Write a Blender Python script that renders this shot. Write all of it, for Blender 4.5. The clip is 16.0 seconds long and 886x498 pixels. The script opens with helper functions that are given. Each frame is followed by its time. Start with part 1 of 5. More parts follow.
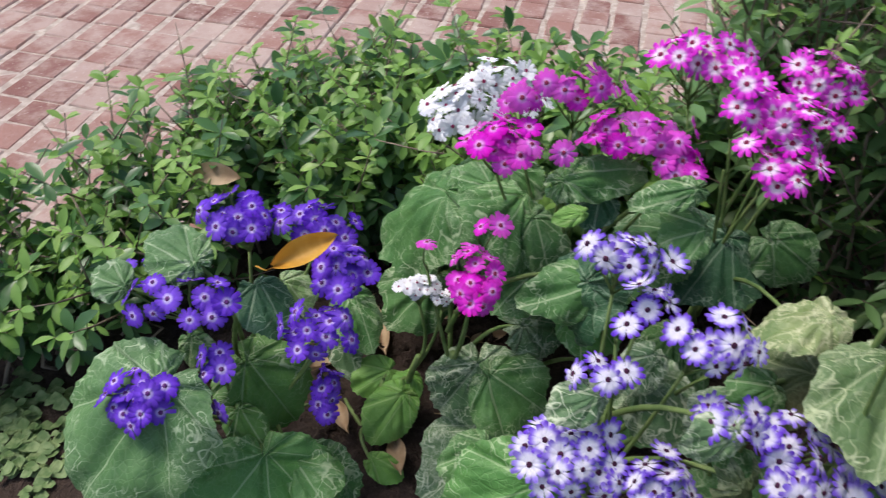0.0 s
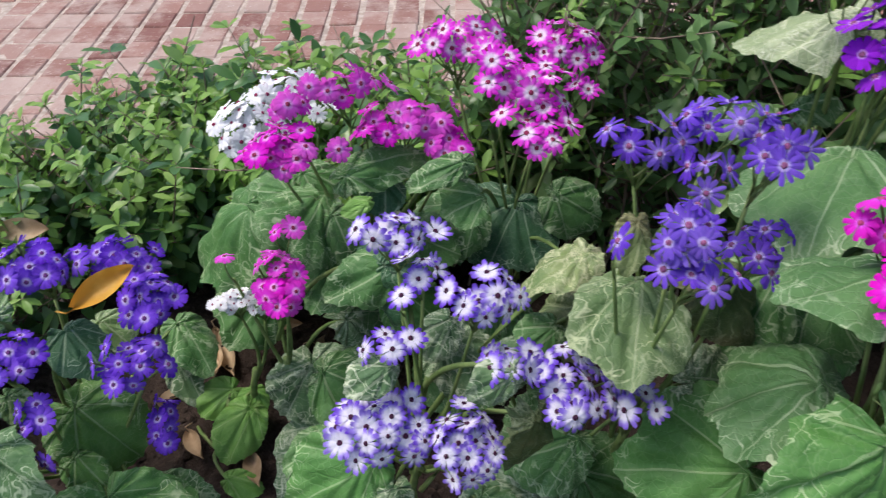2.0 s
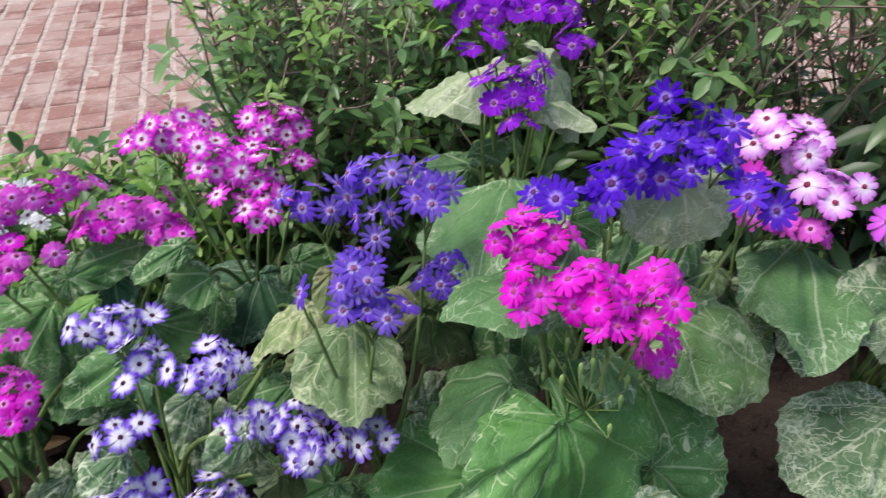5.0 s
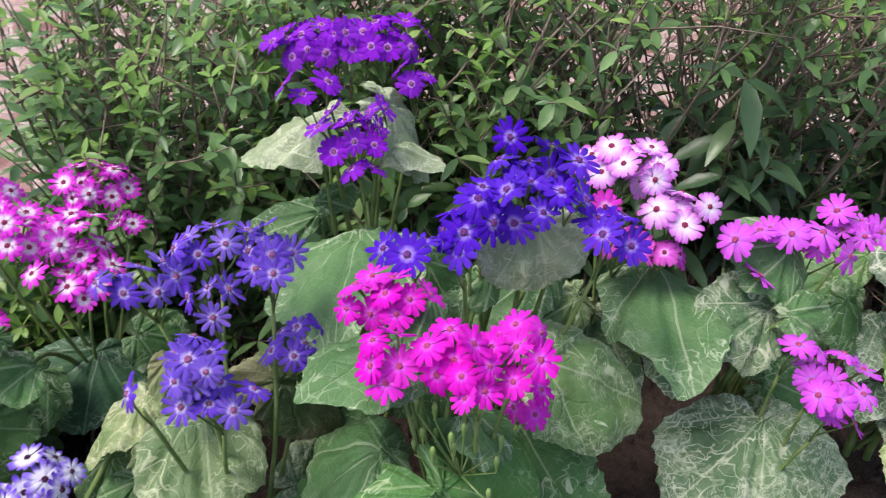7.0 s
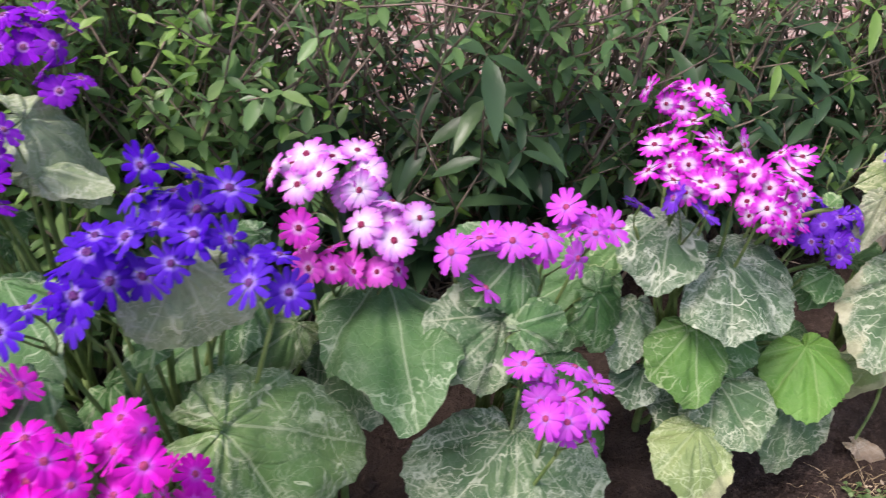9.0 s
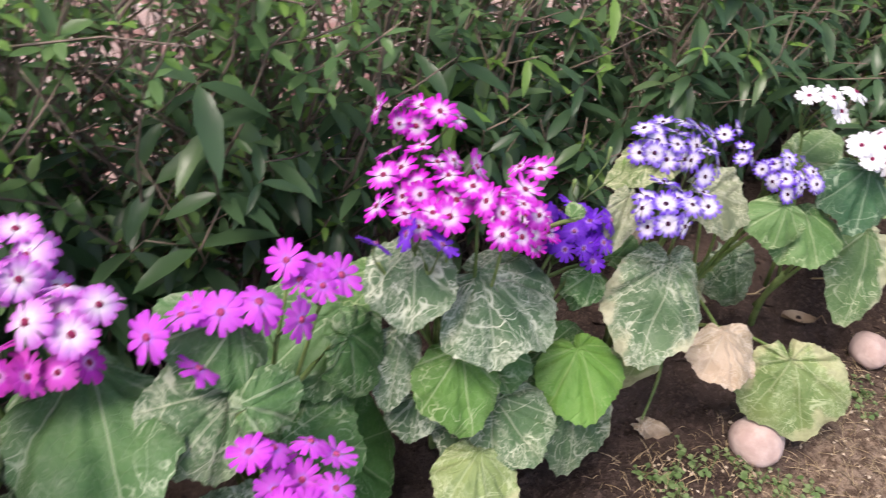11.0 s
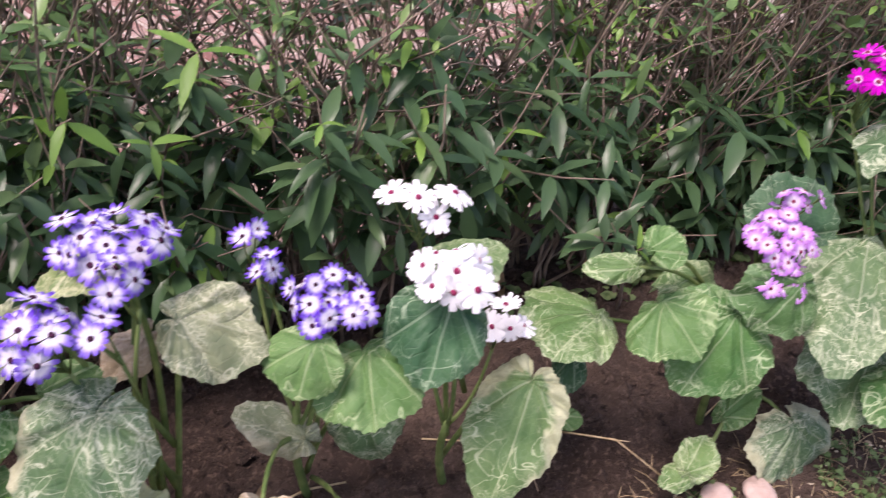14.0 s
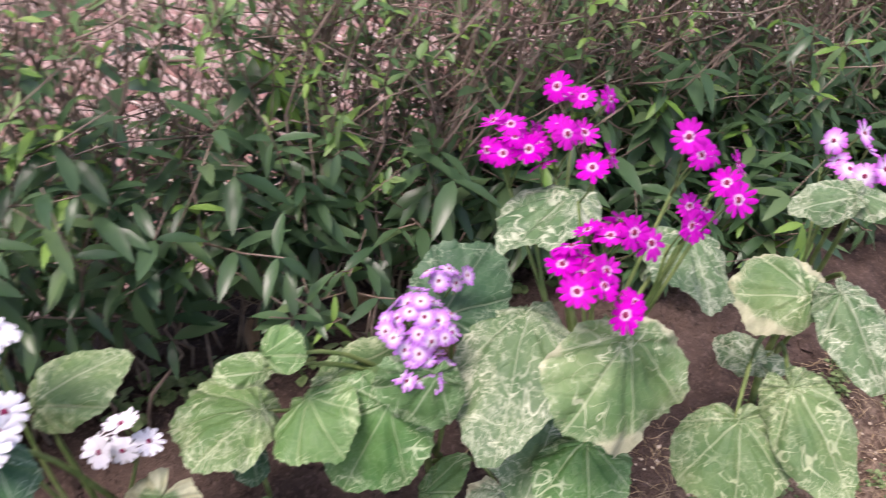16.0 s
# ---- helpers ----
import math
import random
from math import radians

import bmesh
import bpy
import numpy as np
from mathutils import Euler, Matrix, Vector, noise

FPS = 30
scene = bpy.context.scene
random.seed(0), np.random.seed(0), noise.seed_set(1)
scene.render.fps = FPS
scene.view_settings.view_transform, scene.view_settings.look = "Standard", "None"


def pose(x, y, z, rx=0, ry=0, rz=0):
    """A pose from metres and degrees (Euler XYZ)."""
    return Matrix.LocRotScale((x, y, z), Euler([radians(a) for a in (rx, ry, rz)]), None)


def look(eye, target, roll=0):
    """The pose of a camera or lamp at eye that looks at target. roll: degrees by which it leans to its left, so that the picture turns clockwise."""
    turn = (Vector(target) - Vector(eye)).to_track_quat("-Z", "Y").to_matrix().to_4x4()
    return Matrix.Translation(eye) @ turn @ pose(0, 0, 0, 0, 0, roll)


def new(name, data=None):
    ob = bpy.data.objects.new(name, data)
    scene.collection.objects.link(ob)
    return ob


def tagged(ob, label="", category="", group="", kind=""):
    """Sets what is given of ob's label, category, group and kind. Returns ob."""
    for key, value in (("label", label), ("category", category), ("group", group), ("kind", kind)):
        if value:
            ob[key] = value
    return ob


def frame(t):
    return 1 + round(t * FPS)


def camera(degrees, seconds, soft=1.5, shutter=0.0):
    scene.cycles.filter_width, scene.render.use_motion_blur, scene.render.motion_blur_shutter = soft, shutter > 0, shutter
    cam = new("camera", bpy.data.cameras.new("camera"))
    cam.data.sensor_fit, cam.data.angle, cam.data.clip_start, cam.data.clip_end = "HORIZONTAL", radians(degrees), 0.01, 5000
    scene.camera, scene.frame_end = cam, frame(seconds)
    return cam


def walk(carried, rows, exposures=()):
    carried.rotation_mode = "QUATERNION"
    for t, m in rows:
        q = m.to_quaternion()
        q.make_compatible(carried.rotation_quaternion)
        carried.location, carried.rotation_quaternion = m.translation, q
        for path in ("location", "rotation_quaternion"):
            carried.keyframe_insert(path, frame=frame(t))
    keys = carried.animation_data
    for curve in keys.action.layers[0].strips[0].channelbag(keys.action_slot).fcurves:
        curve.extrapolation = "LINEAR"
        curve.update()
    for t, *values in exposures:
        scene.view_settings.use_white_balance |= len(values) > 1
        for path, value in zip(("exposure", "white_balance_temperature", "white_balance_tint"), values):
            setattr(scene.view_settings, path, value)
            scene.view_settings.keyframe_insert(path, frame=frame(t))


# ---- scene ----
cam = camera(60.0, 16.0, 1.1, 0.5)
PATH = [
    (0, (0, 0, 0.8933), (-0.5122, 0.7432, 0.1025), 2.12),
    (0.5, (0.0309, -0.0004, 0.8979), (-0.443, 0.7759, 0.115), 1.26),
    (1, (0.057, 0.0036, 0.9049), (-0.384, 0.8036, 0.1266), 0.51),
    (1.5, (0.0876, 0.0089, 0.909), (-0.3151, 0.8287, 0.1307), -0.52),
    (2, (0.1094, 0.0116, 0.9111), (-0.255, 0.8458, 0.1292), -1.26),
    (2.5, (0.1392, 0.0188, 0.9204), (-0.1877, 0.8757, 0.1465), -1.61),
    (3, (0.1521, 0.0166, 0.92), (-0.1404, 0.8945, 0.1559), -1.7),
    (3.5, (0.1683, -0.0005, 0.929), (-0.0863, 0.9065, 0.1857), -2.29),
    (4, (0.1928, -0.0105, 0.9332), (-0.0125, 0.9241, 0.2091), -2.22),
    (4.5, (0.2129, -0.0191, 0.9339), (0.0574, 0.9352, 0.2232), -1.17),
    (5, (0.2249, -0.0168, 0.9393), (0.1161, 0.9522, 0.2399), -0.86),
    (5.2, (0.2203, -0.0064, 0.9434), (0.1452, 0.9691, 0.2486), -0.64),
    (7.3, (0.2422, 0.058, 0.9407), (0.366, 1.0389, 0.2606), 0.15),
    (7.5, (0.2396, 0.0705, 0.9363), (0.3914, 1.038, 0.2428), 0.36),
    (8, (0.2738, 0.1016, 0.9336), (0.5047, 1.0319, 0.2117), 1.33),
    (8.5, (0.3542, 0.1284, 0.9356), (0.6093, 1.0434, 0.2023), 1.83),
    (9, (0.4245, 0.1395, 0.9366), (0.6949, 1.0444, 0.1963), 2.06),
    (9.2, (0.446, 0.1382, 0.9399), (0.7221, 1.0393, 0.1969), 1.9),
    (11.3, (0.5871, 0.2194, 0.9483), (1.1227, 0.9776, 0.1878), 4.18),
    (11.5, (0.6134, 0.2308, 0.9477), (1.1721, 0.9734, 0.1885), 3.95),
    (12, (0.7009, 0.2118, 0.9427), (1.2824, 0.9432, 0.1897), 5.48),
    (12.5, (0.8259, 0.1686, 0.9077), (1.3881, 0.9114, 0.1513), 6.54),
    (13, (0.9892, 0.1788, 0.839), (1.4838, 0.985, 0.1005), 4.64),
    (13.5, (1.1381, 0.1638, 0.835), (1.5746, 1.0511, 0.1552), 5.81),
    (14, (1.1954, 0.1424, 0.8706), (1.6384, 1.0339, 0.2005), 5.98),
    (14.5, (1.3042, 0.0975, 0.9037), (1.7255, 0.9887, 0.2194), 5.17),
    (15, (1.4113, 0.0596, 0.9383), (1.8332, 0.9513, 0.255), 4.87),
    (15.5, (1.488, 0.0691, 0.957), (1.9262, 0.9536, 0.2746), 3.73),
    (16, (1.5773, 0.0994, 0.9686), (2.0565, 0.9487, 0.2693), 3.2),
]
walk(cam, [(t, look(eye, target, roll)) for t, eye, target, roll in PATH], [(0, 0.69, 6500, 14), (5, 0.82, 6500, 14), (9, 0.99, 6600, 23), (12, 0.92, 6850, 23), (14, 1.05, 6750, 31), (16, 1.11, 6700, 32)])

# ---- light ----
world = bpy.data.worlds.new("sky")
scene.world = world
world.use_nodes = True
wn = world.node_tree.nodes
sky = wn.new("ShaderNodeTexSky")
sky.sky_type, sky.sun_disc = "NISHITA", False
sky.sun_elevation, sky.sun_rotation = radians(65), radians(-110)
sky.air_density, sky.dust_density = 1.0, 3.0
world.node_tree.links.new(sky.outputs[0], wn["Background"].inputs[0])
wn["Background"].inputs[1].default_value = 0.13
sun = new("sun", bpy.data.lights.new("sun", "SUN"))
sun.data.energy, sun.data.angle, sun.data.color = 1.6, radians(22), (1.0, 0.96, 0.9)
sun.matrix_world = look((-1.3, -0.5, 3.0), (0, 0, 0))


# ---- materials ----
class Nodes:
    """Short calls for building a node material."""
    def __init__(self, name):
        self.m = bpy.data.materials.new(name)
        self.m.use_nodes = True
        self.t = self.m.node_tree
        self.bsdf = self.t.nodes["Principled BSDF"]
        self.out = self.t.nodes["Material Output"]

    def n(self, kind, **kw):
        node = self.t.nodes.new("ShaderNode" + kind)
        for k, v in kw.items():
            if k == "op":
                node.operation = v
            elif k == "blend":
                node.blend_type = v
            elif k == "gradient":
                node.gradient_type = v
            elif k == "feature":
                node.feature = v
            elif k == "dims":
                node.noise_dimensions = v
            elif k == "data":
                node.data_type = v
        return node

    def put(self, a, b):
        if hasattr(a, "is_linked"):
            self.t.links.new(a, b)
        else:
            b.default_value = a

    def math(self, op, a, b=0.0, clamp=False):
        node = self.n("Math", op=op)
        node.use_clamp = clamp
        self.put(a, node.inputs[0])
        self.put(b, node.inputs[1])
        return node.outputs[0]

    def vmath(self, op, a, b):
        node = self.n("VectorMath", op=op)
        self.put(a, node.inputs[0])
        self.put(b, node.inputs[1])
        return node.outputs[0]

    def step(self, v, lo, hi, a=0.0, b=1.0):
        node = self.n("MapRange")
        node.interpolation_type = "SMOOTHSTEP"
        self.put(v, node.inputs[0])
        for i, x in ((1, lo), (2, hi), (3, a), (4, b)):
            self.put(x, node.inputs[i])
        return node.outputs[0]

    def mix(self, f, a, b, blend="MIX"):
        node = self.n("Mix", data="RGBA", blend=blend)
        self.put(f, node.inputs[0])
        self.put((*a, 1) if isinstance(a, tuple) else a, node.inputs[6])
        self.put((*b, 1) if isinstance(b, tuple) else b, node.inputs[7])
        return node.outputs[2]

    def noise(self, v, scale, detail=3.0, rough=0.55, distort=0.0):
        node = self.n("TexNoise")
        self.put(v, node.inputs["Vector"])
        node.inputs["Scale"].default_value = scale
        node.inputs["Detail"].default_value = detail
        node.inputs["Roughness"].default_value = rough
        node.inputs["Distortion"].default_value = distort
        return node.outputs[0]

    def bump(self, h, strength=0.4, dist=0.002):
        node = self.n("Bump")
        node.inputs["Strength"].default_value = strength
        node.inputs["Distance"].default_value = dist
        self.put(h, node.inputs["Height"])
        self.put(node.outputs[0], self.bsdf.inputs["Normal"])
        return node.outputs[0]

    def obj(self):
        return self.n("TexCoord").outputs["Object"]

    def pos(self):
        return self.n("NewGeometry").outputs["Position"]

    def rand(self):
        return self.n("ObjectInfo").outputs["Random"]

    def island(self):
        return self.n("NewGeometry").outputs["Random Per Island"]

    def finish(self, color, rough=0.6, spec=0.4, through_light=0.0, tint=None):
        self.put((*color, 1) if isinstance(color, tuple) else color, self.bsdf.inputs["Base Color"])
        self.put(rough, self.bsdf.inputs["Roughness"])
        self.bsdf.inputs["Specular IOR Level"].default_value = spec
        if through_light:
            tr = self.n("BsdfTranslucent")
            self.put((*tint, 1) if isinstance(tint, tuple) else (color if tint is None else tint), tr.inputs[0])
            mx = self.n("MixShader")
            mx.inputs[0].default_value = through_light
            self.t.links.new(self.bsdf.outputs[0], mx.inputs[1])
            self.t.links.new(tr.outputs[0], mx.inputs[2])
            self.t.links.new(mx.outputs[0], self.out.inputs[0])
        return self.m


def shifted(k, v, amount=7.0):
    """Coordinates moved by each object's own random number, so that no two leaves are alike."""
    r = k.rand()
    c = k.n("CombineXYZ")
    k.put(k.math("MULTIPLY", r, amount), c.inputs[0])
    k.put(k.math("MULTIPLY", r, amount * 1.7), c.inputs[1])
    return k.vmath("ADD", v, c.outputs[0])


def leaf_material(name, deep, light, pale, mined, patches, browned=0.0, edge=None, edge_from=0.55):
    """A cineraria leaf: palmate veins, fine puckers, and the pale winding tunnels of leaf miners."""
    k = Nodes(name)
    v = k.obj()
    w = shifted(k, v)
    base = k.mix(k.step(k.noise(w, 14, 4), 0.35, 0.7), deep, light)
    base = k.mix(k.math("MULTIPLY", k.step(k.noise(w, 140, 3), 0.45, 0.75), 0.25), base, light)
    # palmate veins from the stalk
    grad = k.n("TexGradient", gradient="RADIAL")
    wob = k.n("VectorMath", op="ADD")
    nn = k.n("TexNoise")
    nn.inputs["Scale"].default_value = 9
    k.put(w, nn.inputs["Vector"])
    sc = k.vmath("MULTIPLY", nn.outputs[1], (0.012, 0.012, 0.0))
    k.put(v, wob.inputs[0])
    k.put(sc, wob.inputs[1])
    k.put(wob.outputs[0], grad.inputs[0])
    spoke = k.math("ABSOLUTE", k.math("SUBTRACT", k.math("FRACT", k.math("ADD", k.math("MULTIPLY", grad.outputs[0], 9.0), 0.75)), 0.5))
    far = k.n("VectorMath", op="LENGTH")
    k.put(v, far.inputs[0])
    width = k.math("DIVIDE", 0.0013, k.math("MAXIMUM", far.outputs["Value"], 0.012))
    vein = k.math("LESS_THAN", spoke, width)
    # side veins leave each main vein at a slant
    slant = k.math("FRACT", k.math("SUBTRACT", k.math("MULTIPLY", far.outputs["Value"], 46.0), k.math("MULTIPLY", spoke, 2.6)))
    twig = k.step(k.math("ABSOLUTE", k.math("SUBTRACT", slant, 0.5)), 0.0, 0.16, 1.0, 0.0)
    vor = k.n("TexVoronoi", feature="DISTANCE_TO_EDGE")
    vor.inputs["Scale"].default_value = 110
    k.put(w, vor.inputs["Vector"])
    net = k.step(vor.outputs[0], 0.0, 0.08, 1.0, 0.0)
    col = k.mix(k.math("MULTIPLY", net, 0.06), base, pale)
    col = k.mix(k.math("MULTIPLY", vein, 0.32), col, pale)
    # tunnels: level lines of warped noise, thick where the mask is high
    a = k.math("ABSOLUTE", k.math("SUBTRACT", k.noise(w, 17, 2.2, 0.55, 1.0), 0.5))
    b = k.math("ABSOLUTE", k.math("SUBTRACT", k.noise(k.vmath("ADD", w, (3.1, 1.7, 0.4)), 27, 2.2, 0.55, 1.2), 0.5))
    trail = k.math("MAXIMUM", k.step(a, 0.003, 0.009 + mined * 0.005, 1, 0), k.step(b, 0.004, 0.011 + mined * 0.006, 1, 0))
    gen = k.vmath("SUBTRACT", k.n("TexCoord").outputs["Generated"], (0.5, 0.5, 0.5))
    rim = k.n("VectorMath", op="LENGTH")
    k.put(k.vmath("MULTIPLY", gen, (2, 2, 0)), rim.inputs[0])
    mask = k.step(k.math("ADD", k.math("MULTIPLY", k.noise(w, 9, 2), 0.75), k.math("MULTIPLY", rim.outputs["Value"], 0.42)), 0.69 - mined * 0.26, 0.80 - mined * 0.22)
    trail = k.math("MULTIPLY", trail, k.math("MULTIPLY", mask, k.step(k.noise(w, 34, 3), 0.36, 0.58, 0.30, 1.0)))
    rimmed = k.step(k.math("ADD", rim.outputs["Value"], k.math("MULTIPLY", k.math("SUBTRACT", k.noise(w, 16, 4), 0.5), 0.9)), 0.55, 1.05)
    patch = k.math("MULTIPLY", k.step(k.math("ADD", k.noise(w, 22, 5, 0.68), k.math("MULTIPLY", rimmed, 0.30)), 0.62 - patches * 0.20, 0.68 - patches * 0.16), patches)
    worm = k.math("ABSOLUTE", k.math("SUBTRACT", k.noise(k.vmath("ADD", w, (1.3, 4.1, 2.2)), 62, 2.4, 0.55, 1.5), 0.5))
    worm = k.step(worm, 0.010, 0.040, 1, 0)
    grainy = k.step(k.noise(w, 130, 4), 0.42, 0.66, 0.06, 0.44)
    col = k.mix(k.math("MULTIPLY", patch, k.math("MAXIMUM", k.math("MULTIPLY", worm, 0.85), grainy)), col, pale)
    col = k.mix(k.math("MULTIPLY", trail, 0.48 + 0.26 * mined), col, pale)
    if browned:
        col = k.mix(k.math("MULTIPLY", k.step(k.noise(w, 9, 3), 0.5, 0.68), browned), col, (0.42, 0.27, 0.15))
    if edge:
        dead = k.step(k.math("ADD", rim.outputs["Value"], k.math("MULTIPLY", k.math("ADD", k.math("SUBTRACT", k.noise(w, 8, 2, 0.5), 0.5), k.math("MULTIPLY", k.math("SUBTRACT", k.noise(w, 34, 4, 0.6), 0.5), 0.45)), 2.1)), edge_from, edge_from + 0.22)
        crust = k.mix(k.step(k.noise(w, 70, 4), 0.4, 0.65), edge, tuple(0.72 * c for c in edge))
        col = k.mix(k.math("MULTIPLY", dead, 0.86), col, crust)
    hgt = k.math("ADD", k.math("MULTIPLY", net, -0.22), k.math("MULTIPLY", vein, -1.0))
    hgt = k.math("ADD", hgt, k.math("MULTIPLY", k.noise(w, 90, 3), 0.9))
    hgt = k.math("SUBTRACT", hgt, k.math("MULTIPLY", k.math("MULTIPLY", twig, k.step(k.noise(w, 25, 2), 0.35, 0.65)), 0.42))
    k.bump(hgt, 0.6, 0.0020)
    return k.finish(col, k.step(k.noise(w, 60), 0.3, 0.7, 0.46, 0.66), 0.35, 0.09)


LEAF = {
    "g": leaf_material("leaf_green", (0.061, 0.188, 0.038), (0.114, 0.284, 0.069), (0.48, 0.60, 0.34), 0.34, 0.10),
    "m": leaf_material("leaf_tunnelled", (0.044, 0.136, 0.032), (0.086, 0.212, 0.056), (0.46, 0.56, 0.34), 0.75, 0.26),
    "h": leaf_material("leaf_mottled", (0.062, 0.140, 0.054), (0.115, 0.205, 0.082), (0.54, 0.60, 0.42), 1.15, 0.62),
    "y": leaf_material("leaf_bleached", (0.11, 0.19, 0.06), (0.22, 0.30, 0.11), (0.54, 0.56, 0.34), 1.0, 0.85, 0.16),
    "d": leaf_material("leaf_withered", (0.38, 0.31, 0.20), (0.52, 0.43, 0.31), (0.64, 0.58, 0.45), 0.8, 0.6, 0.26),
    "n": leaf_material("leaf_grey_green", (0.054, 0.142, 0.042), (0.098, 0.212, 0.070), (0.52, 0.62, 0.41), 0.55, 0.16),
    "b": leaf_material("leaf_clean", (0.115, 0.280, 0.045), (0.170, 0.345, 0.072), (0.36, 0.48, 0.20), 0.02, 0.02),
    "k": leaf_material("leaf_dark", (0.026, 0.092, 0.038), (0.050, 0.136, 0.055), (0.40, 0.52, 0.35), 0.60, 0.16),
    "l": leaf_material("leaf_young", (0.075, 0.178, 0.046), (0.125, 0.245, 0.078), (0.46, 0.56, 0.31), 0.50, 0.18),
    "o": leaf_material("leaf_olive", (0.055, 0.095, 0.030), (0.105, 0.150, 0.050), (0.34, 0.38, 0.20), 0.5, 0.35, 0.25),
    "p": leaf_material("leaf_pale_mined", (0.075, 0.145, 0.048), (0.130, 0.205, 0.076), (0.42, 0.48, 0.28), 1.1, 0.50),
    "w": leaf_material("leaf_silvery", (0.220, 0.300, 0.150), (0.340, 0.410, 0.235), (0.58, 0.62, 0.44), 0.9, 0.60),
    "c": leaf_material("leaf_netted", (0.060, 0.132, 0.056), (0.112, 0.205, 0.092), (0.58, 0.64, 0.48), 1.5, 0.66),
    "t": leaf_material("leaf_bright_trailed", (0.085, 0.215, 0.040), (0.130, 0.280, 0.062), (0.52, 0.62, 0.36), 0.60, 0.10),
    "r": leaf_material("leaf_tan_edged", (0.066, 0.140, 0.060), (0.120, 0.205, 0.092), (0.54, 0.59, 0.43), 1.2, 0.60, 0.0, (0.52, 0.53, 0.34), 0.78),
    "e": leaf_material("leaf_lime_pale", (0.140, 0.230, 0.070), (0.250, 0.340, 0.120), (0.52, 0.60, 0.34), 0.9, 0.60, 0.0, (0.50, 0.52, 0.28), 0.70),
    "q": leaf_material("leaf_parched", (0.140, 0.195, 0.100), (0.270, 0.310, 0.170), (0.56, 0.58, 0.40), 1.0, 0.80, 0.0, (0.54, 0.55, 0.38), 0.95),
    "u": leaf_material("leaf_light_mined", (0.080, 0.172, 0.048), (0.140, 0.245, 0.078), (0.54, 0.61, 0.39), 0.85, 0.50),
    "v": leaf_material("leaf_green_mined", (0.070, 0.150, 0.048), (0.130, 0.225, 0.078), (0.48, 0.55, 0.33), 0.85, 0.45),
    "j": leaf_material("leaf_dark_smooth", (0.034, 0.098, 0.044), (0.062, 0.145, 0.064), (0.38, 0.48, 0.32), 0.40, 0.14),
    "a": leaf_material("leaf_cream_edged", (0.080, 0.170, 0.055), (0.150, 0.250, 0.090), (0.54, 0.60, 0.38), 0.9, 0.35, 0.0, (0.52, 0.54, 0.34), 0.78),
}


def petal_material(name, tip, body, eye, edge, soft, fade=0.25, thin=0.24):
    """Petals coloured outward from the eye: eye to body at radius edge, to tip at the rim."""
    k = Nodes(name)
    v = k.obj()
    flat = k.vmath("MULTIPLY", v, (1, 1, 0))
    ln = k.n("VectorMath", op="LENGTH")
    k.put(flat, ln.inputs[0])
    r = k.math("ADD", ln.outputs["Value"], k.math("MULTIPLY", k.math("SUBTRACT", k.noise(shifted(k, v), 7, 2), 0.5), 0.16))
    col = k.mix(k.step(r, edge - soft, edge + soft), eye, body)
    col = k.mix(k.step(r, edge + soft * 0.6, 0.98), col, tip)
    streak = k.noise(k.vmath("MULTIPLY", shifted(k, v), (1, 1, 0.2)), 26, 2)
    col = k.mix(k.math("MULTIPLY", k.step(streak, 0.45, 0.7), 0.22), col, body)
    col = k.mix(k.math("MULTIPLY", k.rand(), fade), col, eye)
    k.bump(streak, 0.4, 0.03)
    return k.finish(col, 0.7, 0.10, thin)


